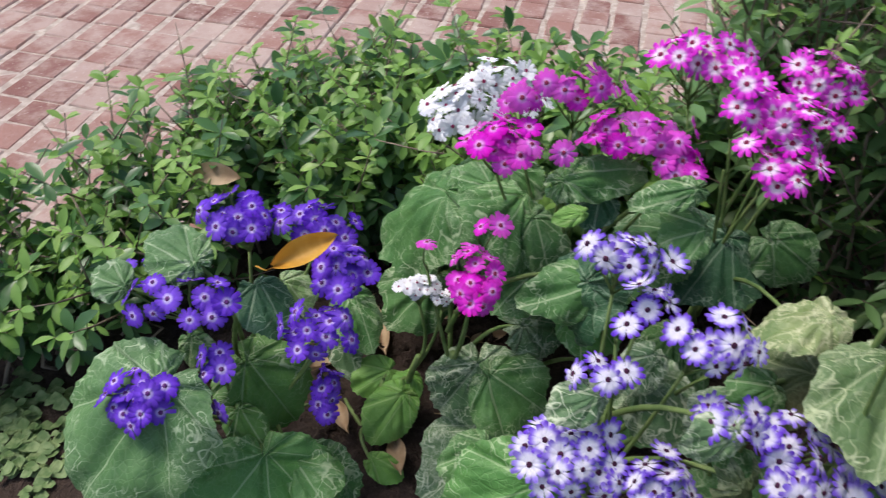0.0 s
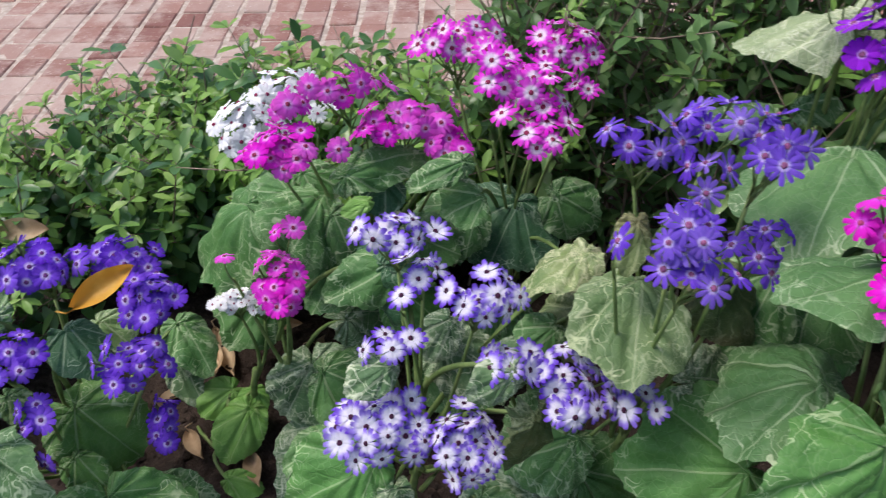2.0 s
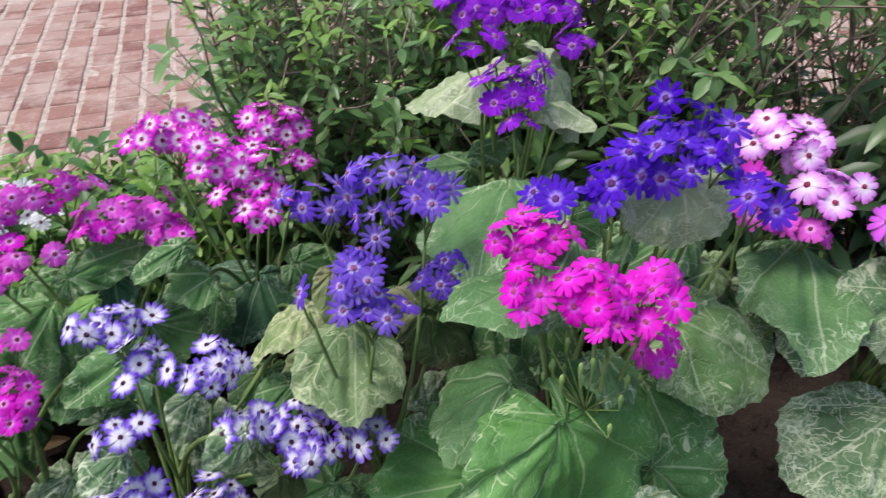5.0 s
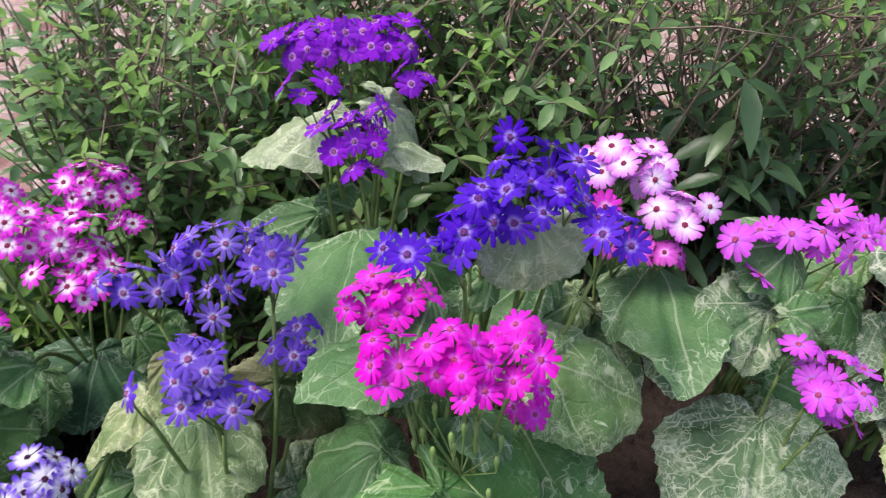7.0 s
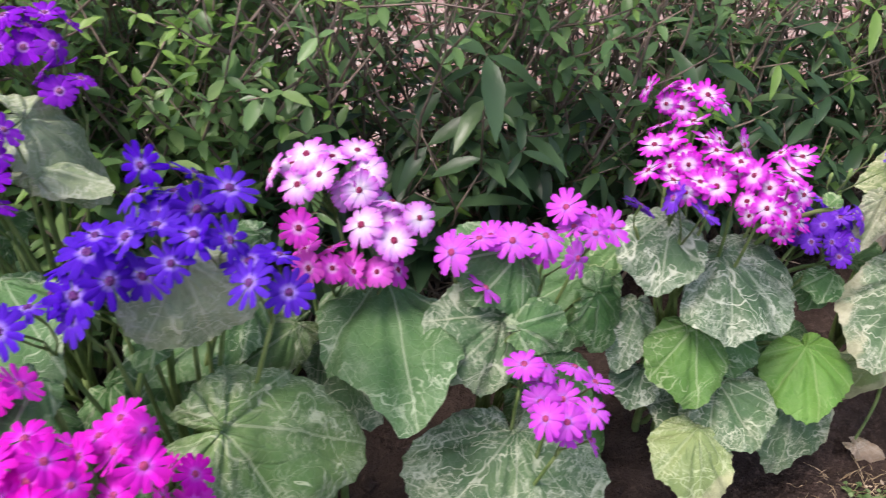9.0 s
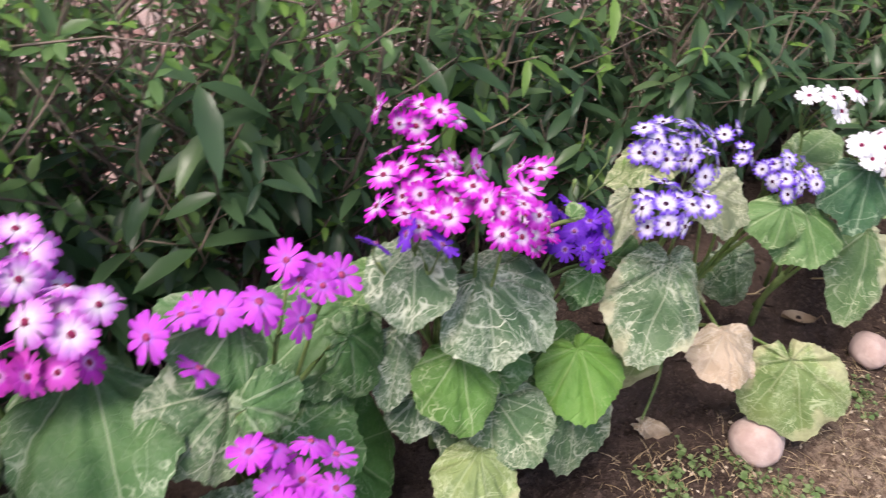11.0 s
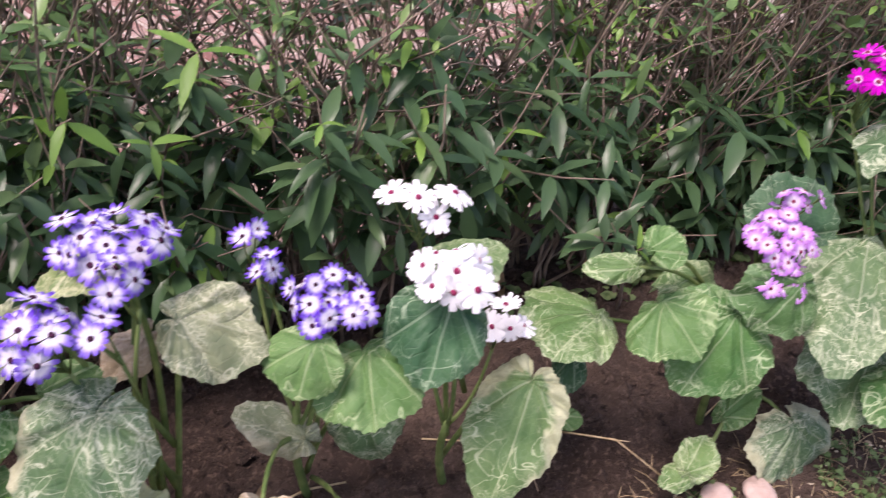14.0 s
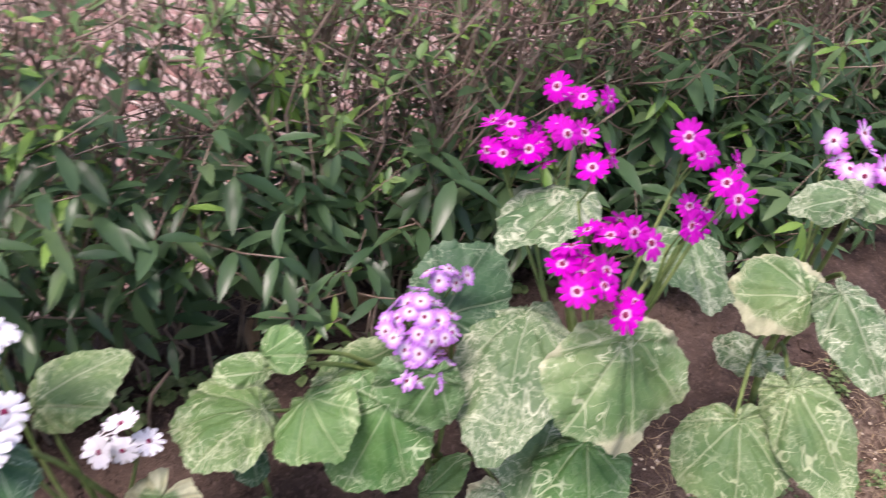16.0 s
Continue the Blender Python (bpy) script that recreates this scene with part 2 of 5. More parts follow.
PETAL = {
    "purple": petal_material("petal_purple", (0.095, 0.013, 0.50), (0.215, 0.070, 0.74), (0.72, 0.62, 0.94), 0.32, 0.12, 0.08),
    "magenta": petal_material("petal_magenta", (0.62, 0.002, 0.46), (0.78, 0.026, 0.68), (0.90, 0.50, 0.88), 0.32, 0.14, 0.24),
    "pinkmag": petal_material("petal_pink_white", (0.70, 0.003, 0.58), (0.80, 0.065, 0.74), (0.95, 0.86, 0.96), 0.46, 0.14, 0.06),
    "pinkrim": petal_material("petal_pink_rim", (0.68, 0.004, 0.58), (0.76, 0.085, 0.74), (0.90, 0.76, 0.94), 0.46, 0.15, 0.06),
    "white": petal_material("petal_white", (0.91, 0.92, 0.94), (0.92, 0.93, 0.94), (0.90, 0.91, 0.92), 0.4, 0.2, 0.1, 0.10),
    "bluewhite": petal_material("petal_blue_white", (0.120, 0.026, 0.58), (0.24, 0.12, 0.74), (0.88, 0.87, 0.95), 0.61, 0.17, 0.18),
    "blue": petal_material("petal_blue", (0.100, 0.026, 0.50), (0.17, 0.060, 0.64), (0.66, 0.56, 0.92), 0.30, 0.10, 0.22),
    "brightviolet": petal_material("petal_bright_violet", (0.15, 0.016, 0.58), (0.25, 0.050, 0.76), (0.52, 0.32, 0.86), 0.28, 0.09, 0.12),
    "royal": petal_material("petal_royal", (0.060, 0.003, 0.46), (0.095, 0.008, 0.58), (0.44, 0.30, 0.86), 0.30, 0.12, 0.10),
    "violet": petal_material("petal_violet", (0.24, 0.005, 0.56), (0.31, 0.015, 0.66), (0.66, 0.34, 0.84), 0.27, 0.05, 0.08),
    "hotpink": petal_material("petal_hot_pink", (0.68, 0.002, 0.47), (0.80, 0.016, 0.64), (0.80, 0.16, 0.84), 0.30, 0.15, 0.22),
    "lilacpink": petal_material("petal_lilac_pink", (0.64, 0.10, 0.66), (0.78, 0.38, 0.86), (0.93, 0.86, 0.94), 0.48, 0.22, 0.10),
    "orchid": petal_material("petal_orchid", (0.66, 0.06, 0.72), (0.78, 0.13, 0.80), (0.64, 0.24, 0.84), 0.3, 0.14, 0.24),
    "lilac": petal_material("petal_lilac", (0.54, 0.16, 0.68), (0.66, 0.36, 0.80), (0.88, 0.80, 0.90), 0.5, 0.15, 0.12),
    "vividmag": petal_material("petal_vivid_magenta", (0.61, 0.002, 0.47), (0.70, 0.006, 0.57), (0.88, 0.64, 0.84), 0.29, 0.05, 0.03),
}


def speckled(name, a, b, scale, rough=0.7, bump=0.5, dist=0.003, through_light=0.0):
    k = Nodes(name)
    v = k.obj()
    col = k.mix(k.step(k.noise(v, scale, 5), 0.35, 0.68), a, b)
    k.bump(k.noise(v, scale * 3, 4), bump, dist)
    return k.finish(col, rough, 0.3, through_light)


DISC = {
    "dark": speckled("disc_dark", (0.035, 0.006, 0.03), (0.10, 0.02, 0.06), 5, 0.8, 0.5, 0.03),
    "maroon": speckled("disc_maroon", (0.24, 0.012, 0.07), (0.36, 0.05, 0.12), 5, 0.8, 0.5, 0.03),
    "mauve": speckled("disc_mauve", (0.26, 0.06, 0.20), (0.40, 0.16, 0.28), 5, 0.8, 0.5, 0.03),
    "rose": speckled("disc_rose", (0.40, 0.035, 0.16), (0.60, 0.12, 0.24), 5, 0.8, 0.5, 0.03),
    "plum": speckled("disc_plum", (0.10, 0.015, 0.16), (0.24, 0.08, 0.26), 5, 0.8, 0.5, 0.03),
}
EYE = {"purple": "plum", "magenta": "maroon", "pinkmag": "maroon", "pinkrim": "maroon", "white": "maroon", "bluewhite": "dark", "blue": "mauve", "brightviolet": "mauve", "royal": "plum",
       "violet": "mauve", "hotpink": "rose", "lilacpink": "maroon", "orchid": "rose", "lilac": "maroon", "vividmag": "maroon"}
STALK = speckled("stalk_green", (0.11, 0.185, 0.05), (0.21, 0.285, 0.095), 40, 0.6, 0.3, 0.002)
BUD = speckled("bud_green", (0.16, 0.28, 0.07), (0.30, 0.40, 0.15), 60, 0.6, 0.3, 0.002)
TWIG = speckled("twig_brown", (0.16, 0.122, 0.092), (0.31, 0.245, 0.185), 30, 0.85, 0.6, 0.003)


def hedge_material(name, a, b, c, gloss):
    k = Nodes(name)
    r = k.island()
    ramp = k.mix(k.step(r, 0.0, 0.55), a, b)
    ramp = k.mix(k.step(r, 0.80, 1.0), ramp, c)
    p = k.pos()
    ramp = k.mix(k.math("MULTIPLY", k.noise(p, 160, 3), 0.35), ramp, b)
    k.bump(k.noise(p, 240, 2), 0.2, 0.001)
    return k.finish(ramp, gloss, 0.45, 0.36)


HEDGE_LEAF = hedge_material("hedge_leaf", (0.084, 0.185, 0.066), (0.165, 0.310, 0.105), (0.30, 0.46, 0.16), 0.30)
LONG_LEAF = hedge_material("long_leaf", (0.043, 0.103, 0.044), (0.080, 0.160, 0.068), (0.15, 0.25, 0.10), 0.30)
SHRUB_LEAF = hedge_material("shrub_leaf", (0.044, 0.120, 0.046), (0.095, 0.218, 0.064), (0.22, 0.37, 0.11), 0.28)
FRESH_LEAF = hedge_material("fresh_leaf", (0.125, 0.275, 0.045), (0.215, 0.395, 0.080), (0.34, 0.52, 0.14), 0.42)


def soil_material():
    k = Nodes("garden_soil")
    p = k.pos()
    col = k.mix(k.step(k.noise(p, 6, 5), 0.35, 0.65), (0.056, 0.039, 0.031), (0.126, 0.090, 0.071))
    col = k.mix(k.math("MULTIPLY", k.step(k.noise(p, 120, 4), 0.5, 0.72), 0.6), col, (0.21, 0.15, 0.118))
    col = k.mix(k.step(k.noise(p, 34, 5, 0.65), 0.58, 0.70), col, (0.040, 0.028, 0.022))
    col = k.mix(k.math("MULTIPLY", k.step(k.noise(p, 260, 2), 0.62, 0.74), 0.5), col, (0.26, 0.20, 0.155))
    # shade under thick planting, and some damp, painted as darker soil, fading along x
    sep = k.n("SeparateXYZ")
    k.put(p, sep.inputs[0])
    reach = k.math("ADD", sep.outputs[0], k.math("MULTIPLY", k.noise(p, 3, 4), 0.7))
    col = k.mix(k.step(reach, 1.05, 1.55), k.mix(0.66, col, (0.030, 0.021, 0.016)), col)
    # the trodden verge along the open end of the bed is paler and drier, with straw
    edge = k.math("ADD", sep.outputs[1], k.math("MULTIPLY", k.noise(p, 7, 3), 0.18))
    along = k.step(k.math("ADD", sep.outputs[0], k.math("MULTIPLY", k.noise(p, 5, 3), 0.3)), 1.02, 1.30)
    verge = k.math("MULTIPLY", k.step(edge, 0.64, 0.56), along)
    dry = k.mix(k.step(k.noise(p, 70, 6, 0.7), 0.40, 0.62), (0.13, 0.090, 0.062), (0.36, 0.275, 0.195))
    col = k.mix(verge, col, dry)
    k.bump(k.math("ADD", k.noise(p, 60, 6, 0.65), k.math("MULTIPLY", k.noise(p, 300, 3), 0.35)), 1.0, 0.016)
    return k.finish(col, 0.95, 0.15)


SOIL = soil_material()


def brick_material(name, per_island):
    k = Nodes(name)
    p = k.pos()
    r = k.island() if per_island else k.rand()
    col = k.mix(k.step(r, 0.0, 0.5), (0.195, 0.090, 0.074), (0.29, 0.160, 0.130))
    col = k.mix(k.step(r, 0.55, 1.0), col, (0.36, 0.26, 0.22))
    col = k.mix(k.math("MULTIPLY", k.step(k.noise(p, 5, 6, 0.7), 0.42, 0.62), 0.62), col, (0.46, 0.375, 0.32))
    col = k.mix(k.math("MULTIPLY", k.step(k.noise(p, 90, 4), 0.62, 0.72), 0.5), col, (0.56, 0.50, 0.44))
    k.bump(k.noise(p, 150, 4), 0.6, 0.004)
    return k.finish(col, 0.85, 0.25)


BRICK = brick_material("paving_brick", False)
BRICK_FAR = brick_material("paving_brick_joined", True)
MORTAR = speckled("sandy_mortar", (0.34, 0.28, 0.23), (0.50, 0.43, 0.36), 40, 0.95, 0.8, 0.004)
STONE = speckled("pink_pebble", (0.46, 0.34, 0.29), (0.64, 0.51, 0.45), 30, 0.85, 0.8, 0.003)
DRY_LEAF = speckled("dry_leaf", (0.34, 0.23, 0.13), (0.54, 0.41, 0.26), 25, 0.8, 0.6, 0.003, 0.15)
GOLD_LEAF = speckled("golden_leaf", (0.52, 0.26, 0.03), (0.70, 0.42, 0.08), 22, 0.5, 0.4, 0.002, 0.2)
CLOVER = speckled("clover_green", (0.10, 0.18, 0.055), (0.23, 0.31, 0.13), 60, 0.6, 0.3, 0.002, 0.15)
STRAW = speckled("straw", (0.36, 0.27, 0.15), (0.52, 0.42, 0.26), 60, 0.8, 0.3, 0.002)
CHAFF = speckled("chaff", (0.42, 0.34, 0.23), (0.66, 0.58, 0.44), 50, 0.9, 0.3, 0.002)


# ---- mesh helpers ----
def mesh_of(bm, name, mats, smooth=True):
    me = bpy.data.meshes.new(name)
    bm.to_mesh(me)
    bm.free()
    for m in mats if isinstance(mats, (list, tuple)) else [mats]:
        me.materials.append(m)
    if smooth:
        me.polygons.foreach_set("use_smooth", [True] * len(me.polygons))
    return me


def raw_mesh(name, verts, faces, mat, smooth=True):
    me = bpy.data.meshes.new(name)
    me.from_pydata([tuple(v) for v in verts], [], faces)
    me.materials.append(mat)
    if smooth:
        me.polygons.foreach_set("use_smooth", [True] * len(me.polygons))
    return me


def part_of(name, me, parent, label="", m=None, kind=""):
    """Links a mesh as one part under a thing or a part."""
    ob = new(name, me)
    ob.parent = parent
    if m is not None:
        ob.matrix_basis = m
    return tagged(ob, label, kind=kind)


def tube(verts, faces, pts, radii, sides=5):
    """Adds a tapered tube through pts to a list of vertices and faces."""
    first = len(verts)
    pts = [Vector(p) for p in pts]
    for i, p in enumerate(pts):
        d = (pts[min(i + 1, len(pts) - 1)] - pts[max(i - 1, 0)])
        d = d.normalized() if d.length > 1e-7 else Vector((0, 0, 1))
        a = d.orthogonal().normalized()
        b = d.cross(a)
        for k in range(sides):
            w = 2 * math.pi * k / sides
            verts.append(p + (a * math.cos(w) + b * math.sin(w)) * radii[i])
    for i in range(len(pts) - 1):
        for k in range(sides):
            o, q = first + i * sides, (k + 1) % sides
            faces.append((o + k, o + q, o + sides + q, o + sides + k))
    faces.append(tuple(first + k for k in range(sides))[::-1])
    faces.append(tuple(first + (len(pts) - 1) * sides + k for k in range(sides)))


def bend(a, b, sag, n=6, side=0.0):
    """Points from a to b along a soft arc that bulges upward by sag."""
    a, b = Vector(a), Vector(b)
    s = (b - a).cross(Vector((0, 0, 1)))
    s = s.normalized() if s.length > 1e-6 else Vector((1, 0, 0))
    return [a.lerp(b, i / n) + (Vector((0, 0, sag)) + s * side) * math.sin(math.pi * i / n) for i in range(n + 1)]


def soil_z(x, y):
    """Height of the bed: it rises gently along the walk, with a shallow trench before the verge."""
    z = -0.03 + 0.055 * max(-1.5, min(2.6, x))
    trench = math.exp(-((y - 0.66) / 0.07) ** 2) * (1 if x > 0.9 else max(0.0, (x - 0.5) / 0.4))
    z -= 0.025 * trench
    if y > 1.25:
        f = min(1.0, (y - 1.25) / 0.3)
        z = z * (1 - f) + (-0.118) * f
    if x < -0.9:
        f = min(1.0, (-0.9 - x) / 0.3)
        z = z * (1 - f) + (-0.118) * f
    return z


# ---- ground ----
def rough(x, y):
    """Lumps of dug soil, flatter on the verge and under the paving."""
    dug = 1.0 if y > 0.6 else 0.35
    h = noise.fractal(Vector((x * 9, y * 9, 0.3)), 0.8, 2.0, 5) * 0.010
    h += max(0.0, noise.noise(Vector((x * 26, y * 26, 4.0)))) * 0.018 * dug
    h += max(0.0, noise.noise(Vector((x * 62, y * 62, 9.0))) - 0.05) * 0.018 * dug
    return h if (y < 1.3 and x > -1.0) else h * 0.25


def build_ground():
    def lines(a, b, step, far):
        n = int((b - a) / step)
        mid = [a + (b - a) * i / n for i in range(n + 1)]
        return sorted([a - f for f in far]) + mid + [b + f for f in far]

    far = [0.1, 0.3, 0.8, 2, 5, 12, 30, 80, 200, 600]
    xs, ys = lines(-1.4, 3.0, 0.0095, far), lines(-0.3, 1.5, 0.0095, far)
    verts = [(x, y, soil_z(x, y) + rough(x, y)) for y in ys for x in xs]
    nx = len(xs)
    faces = [(j * nx + i, j * nx + i + 1, (j + 1) * nx + i + 1, (j + 1) * nx + i) for j in range(len(ys) - 1) for i in range(nx - 1)]
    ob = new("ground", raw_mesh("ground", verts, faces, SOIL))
    tagged(ob, "dark crumbly garden soil with a dry trodden verge", "ground", kind="structure")


build_ground()


def soft_brick(name, mat, w, d, h, seed):
    rnd = random.Random(seed)
    bm = bmesh.new()
    bmesh.ops.create_cube(bm, size=1)
    for v in bm.verts:
        v.co = Vector((v.co.x * w, v.co.y * d, (v.co.z - 0.5) * h))
        v.co += Vector((rnd.uniform(-1, 1), rnd.uniform(-1, 1), rnd.uniform(-0.6, 0.6))) * 0.0022
    bmesh.ops.bevel(bm, geom=[e for e in bm.edges if e.verts[0].co.z + e.verts[1].co.z > -h * 0.9], offset=0.004, segments=1, affect="EDGES")
    return mesh_of(bm, name, mat, False)


ALONG = Vector((-0.375, 0.927, 0))
ACROSS = Vector((0.927, 0.375, 0))


def build_path():
    bed = bmesh.new()
    for c in ((-5.5, 0.28), (-0.98, 0.28), (-0.98, 1.30), (8, 1.55), (8, 9), (-5.5, 9)):
        bed.verts.new((c[0], c[1], 0))
    bed.faces.new(bed.verts)
    path = new("pavement", mesh_of(bed, "pavement", MORTAR, False))
    path.location.z = -0.0995
    tagged(path, "brick-paved garden path with sandy joints", "path", kind="structure")
    PW, PD = 0.0962, 0.1035
    kinds = [soft_brick("brick", BRICK, PW - 0.015, PD - 0.0035, 0.03, s) for s in range(6)]
    spots = []
    for i in range(-46, 66):
        for j in range(-6, 50):
            c = ACROSS * (-1.5476 + PW * (i + 0.5)) + ALONG * (1.37 + PD * (j + 0.5 - 3))
            if c.y < 1.32 and c.x > -0.95:
                continue
            if -3.6 < c.x < 5.4 and 0.35 < c.y < 4.6:
                spots.append(c)
    spots.sort(key=lambda c: (c - Vector((-1.3, 1.7, 0))).length)
    rnd = random.Random(5)
    far_v, far_f = [], []
    for n, c in enumerate(spots):
        z = -0.096 + rnd.uniform(-0.003, 0.003)
        turn = math.degrees(math.atan2(ACROSS.y, ACROSS.x)) + rnd.uniform(-1.5, 1.5)
        m = pose(c.x, c.y, z + 0.0995, rnd.uniform(-1, 1), rnd.uniform(-1, 1), turn)
        me = kinds[rnd.randrange(6)]
        if n < 300:
            part_of("brick", me, path, m=m)
        else:
            o = len(far_v)
            far_v += [m @ v.co for v in me.vertices]
            far_f += [tuple(o + k for k in p.vertices) for p in me.polygons]
    part_of("brick_paving", raw_mesh("brick_paving", far_v, far_f, BRICK_FAR, False), path, kind="stuff")


# ---- cinerarias ----
def flower_mesh(color, seed, cup, ragged):
    """A daisy flower of unit radius, face along +z."""
    rnd = random.Random(seed)
    bm = bmesh.new()
    n = rnd.choice((11, 12, 13))
    blunt = 1.0 if ragged > 0.9 else 0.2
    for i in range(n):
        a = 2 * math.pi * i / n + rnd.uniform(-0.06, 0.06)
        tip, wide = rnd.uniform(0.90, 1.06), rnd.uniform(0.165, 0.205) * ragged
        lift, twist = cup + rnd.uniform(-0.10, 0.10) * (1 + 5 * (1 - ragged)), rnd.uniform(-0.25, 0.25)
        rows = []
        for r, w in ((0.16, 0.35), (0.42, 0.78), (0.72, 1.0), (0.93, 0.72 + blunt * 0.18), (1.0, 0.30 + blunt * 0.28)):
            row = []
            for s in (-1, 0, 1):
                rr = r * tip - (0.03 if (s == 0 and r > 0.95) else 0)
                x, y = rr, s * wide * w
                z = lift * r * r - 0.12 * r ** 4 - 0.070 * w * abs(s) + s * twist * wide * 0.9 + 0.050 * (i % 2)
                row.append(bm.verts.new((x * math.cos(a) - y * math.sin(a), x * math.sin(a) + y * math.cos(a), z)))
            rows.append(row)
        for p, q in zip(rows, rows[1:]):
            for k in (0, 1):
                bm.faces.new((p[k], p[k + 1], q[k + 1], q[k]))
    return mesh_of(bm, "flower", PETAL[color])


def disc_mesh(kind, size=0.165):
    bm = bmesh.new()
    bmesh.ops.create_uvsphere(bm, u_segments=10, v_segments=6, radius=size)
    rnd = random.Random(3)
    for v in bm.verts:
        v.co.z = v.co.z * 0.55 + 0.05
        v.co *= 1 + rnd.uniform(-0.06, 0.06)
    bmesh.ops.delete(bm, geom=[v for v in bm.verts if v.co.z < -0.03], context="VERTS")
    return mesh_of(bm, "disc", DISC[kind])


FLOWERS, DISCS = {}, {k: disc_mesh(k) for k in DISC}
for hue in PETAL:
    rag = 0.82 if hue in ("royal", "blue") else (0.88 if hue in ("vividmag", "bluewhite", "pinkmag", "pinkrim") else (0.92 if hue in ("hotpink", "orchid") else 1.0))
    FLOWERS[hue] = [flower_mesh(hue, 17 * s + len(hue), c, rag) for s, c in enumerate((0.28, 0.12, 0.0, -0.14, 0.05, 0.2))]


def leaf_mesh(length, width, rnd, kind):
    """A broad cordate, angular, toothed leaf: stalk at the origin, tip along +y, face along +z."""
    spokes, rings = 132, 10
    asp = min(2.1, max(0.55, width / max(length, 1e-4)))
    lobes, phase = 9, rnd.uniform(0, 6)
    droop, fold = rnd.uniform(0.04, 0.20), rnd.uniform(0.02, 0.12)
    wavy, off = rnd.uniform(0.03, 0.06), Vector((rnd.uniform(0, 50), rnd.uniform(0, 50), 0))
    crumple = {"y": 1.6, "d": 3.0, "q": 1.7, "w": 1.3, "r": 1.3}.get(kind, 1.0)
    lobed = {"l": 0.03, "k": 0.05, "j": 0.05, "b": 0.02, "v": 0.05, "c": 0.05, "w": 0.05}.get(kind, 0.085) * rnd.uniform(0.7, 1.3)
    teeth = [rnd.uniform(0.5, 1.3) for _ in range(spokes // 3)]
    verts, faces = [(0, 0, 0)], []
    for j in range(1, rings + 1):
        f = j / rings
        for i in range(spokes):
            a = -math.pi + 2 * math.pi * (i + 0.5) / spokes
            # an ellipse seen from the stalk, which sits towards its back edge
            ca, sa = math.cos(a), math.sin(a)
            b, h, c = 0.505 * asp, 0.60, 0.35
            A = (sa / b) ** 2 + (ca / h) ** 2
            B = -2 * ca * c / h ** 2
            C = (c / h) ** 2 - 1
            r = (-B + math.sqrt(B * B - 4 * A * C)) / (2 * A)
            gap = abs(abs(a) - math.pi)
            r *= 0.14 + 0.86 * min(1.0, gap / 0.34) ** 0.8
            r *= 1.02 + lobed * (abs(math.cos(lobes * 0.5 * a)) - 0.6) + 0.05 * math.exp(-(a / 0.22) ** 2)
            r *= 1 + (0.024 if i % 3 == 1 else -0.006) * teeth[i // 3] * f ** 6
            r *= 1 + 0.11 * noise.noise(Vector((ca * 1.5, sa * 1.5, off.x)))
            x, y = r * f * sa, r * f * ca
            z = 0.30 * fold * abs(x) - droop * (r * f) ** 2 + 0.06 * math.exp(-((f - 0.15) / 0.3) ** 2)
            z -= 0.07 * f ** 5 + 0.085 * f * abs(math.cos(lobes * 0.5 * a)) ** 8
            z += wavy * crumple * f * f * math.sin(3 * a + phase) * 1.4
            z += 0.115 * crumple * f * noise.noise(Vector((x * 2.6, y * 2.6, off.y)))
            z += 0.034 * crumple * noise.noise(Vector((x * 9, y * 9, off.y)))
            z += 0.016 * noise.noise(Vector((x * 21, y * 21, off.y)))
            verts.append((x * length, y * length, z * length))
    for i in range(spokes):
        faces.append((0, 1 + i, 1 + (i + 1) % spokes))
    for j in range(rings - 1):
        for i in range(spokes):
            p, q = 1 + j * spokes, (i + 1) % spokes
            faces.append((p + i, p + spokes + i, p + spokes + q, p + q))
    del faces[spokes - 1]
    return raw_mesh("leaf", verts, faces, LEAF[kind])


PLANT = [0]


def facing(p, side, upward):
    """The way a leaf face turns: up, and out of the hedge's shade towards the open side of the bed."""
    out = Vector((0.25 + 0.55 * p.x, 0.05, 0)) - Vector((p.x, p.y, 0))
    return out.normalized() * side + Vector((0, 0, upward))


def add_leaf(thing, inv, foot, rnd, b, t, width, kind, tilt=None):
    """One leaf part with its petiole from the plant's foot. tilt: the x and y of the way its face turns."""
    y = (t - b).normalized()
    if tilt:
        up = Vector((*tilt, math.sqrt(max(0.0, 1 - tilt[0] ** 2 - tilt[1] ** 2))))
    else:
        up = facing(b, 0.62, 0.80) + Vector((rnd.uniform(-0.16, 0.16), rnd.uniform(-0.16, 0.16), 0))
    x = y.cross(up).normalized()
    z = x.cross(y)
    m = Matrix((x, y, z)).transposed().to_4x4()
    m.translation = b
    lf = part_of("leaf", leaf_mesh(max((t - b).length, width * 0.6), width, rnd, kind), thing, m=inv @ m)
    vs, fs = [], []
    start = foot + Vector((rnd.uniform(-0.01, 0.01), rnd.uniform(-0.01, 0.01), rnd.uniform(0.2, 0.6) * max(0.02, b.z - foot.z)))
    back = b - y * 0.003 - z * 0.003
    pts = bend(start, back, 0.01 + 0.10 * (back - start).length, 7, rnd.uniform(-0.015, 0.015))
    mi = m.inverted()
    tube(vs, fs, [mi @ p for p in pts], [0.0038 - 0.0016 * i / 7 for i in range(8)], 6)
    part_of("petiole", raw_mesh("petiole", vs, fs, STALK), lf)


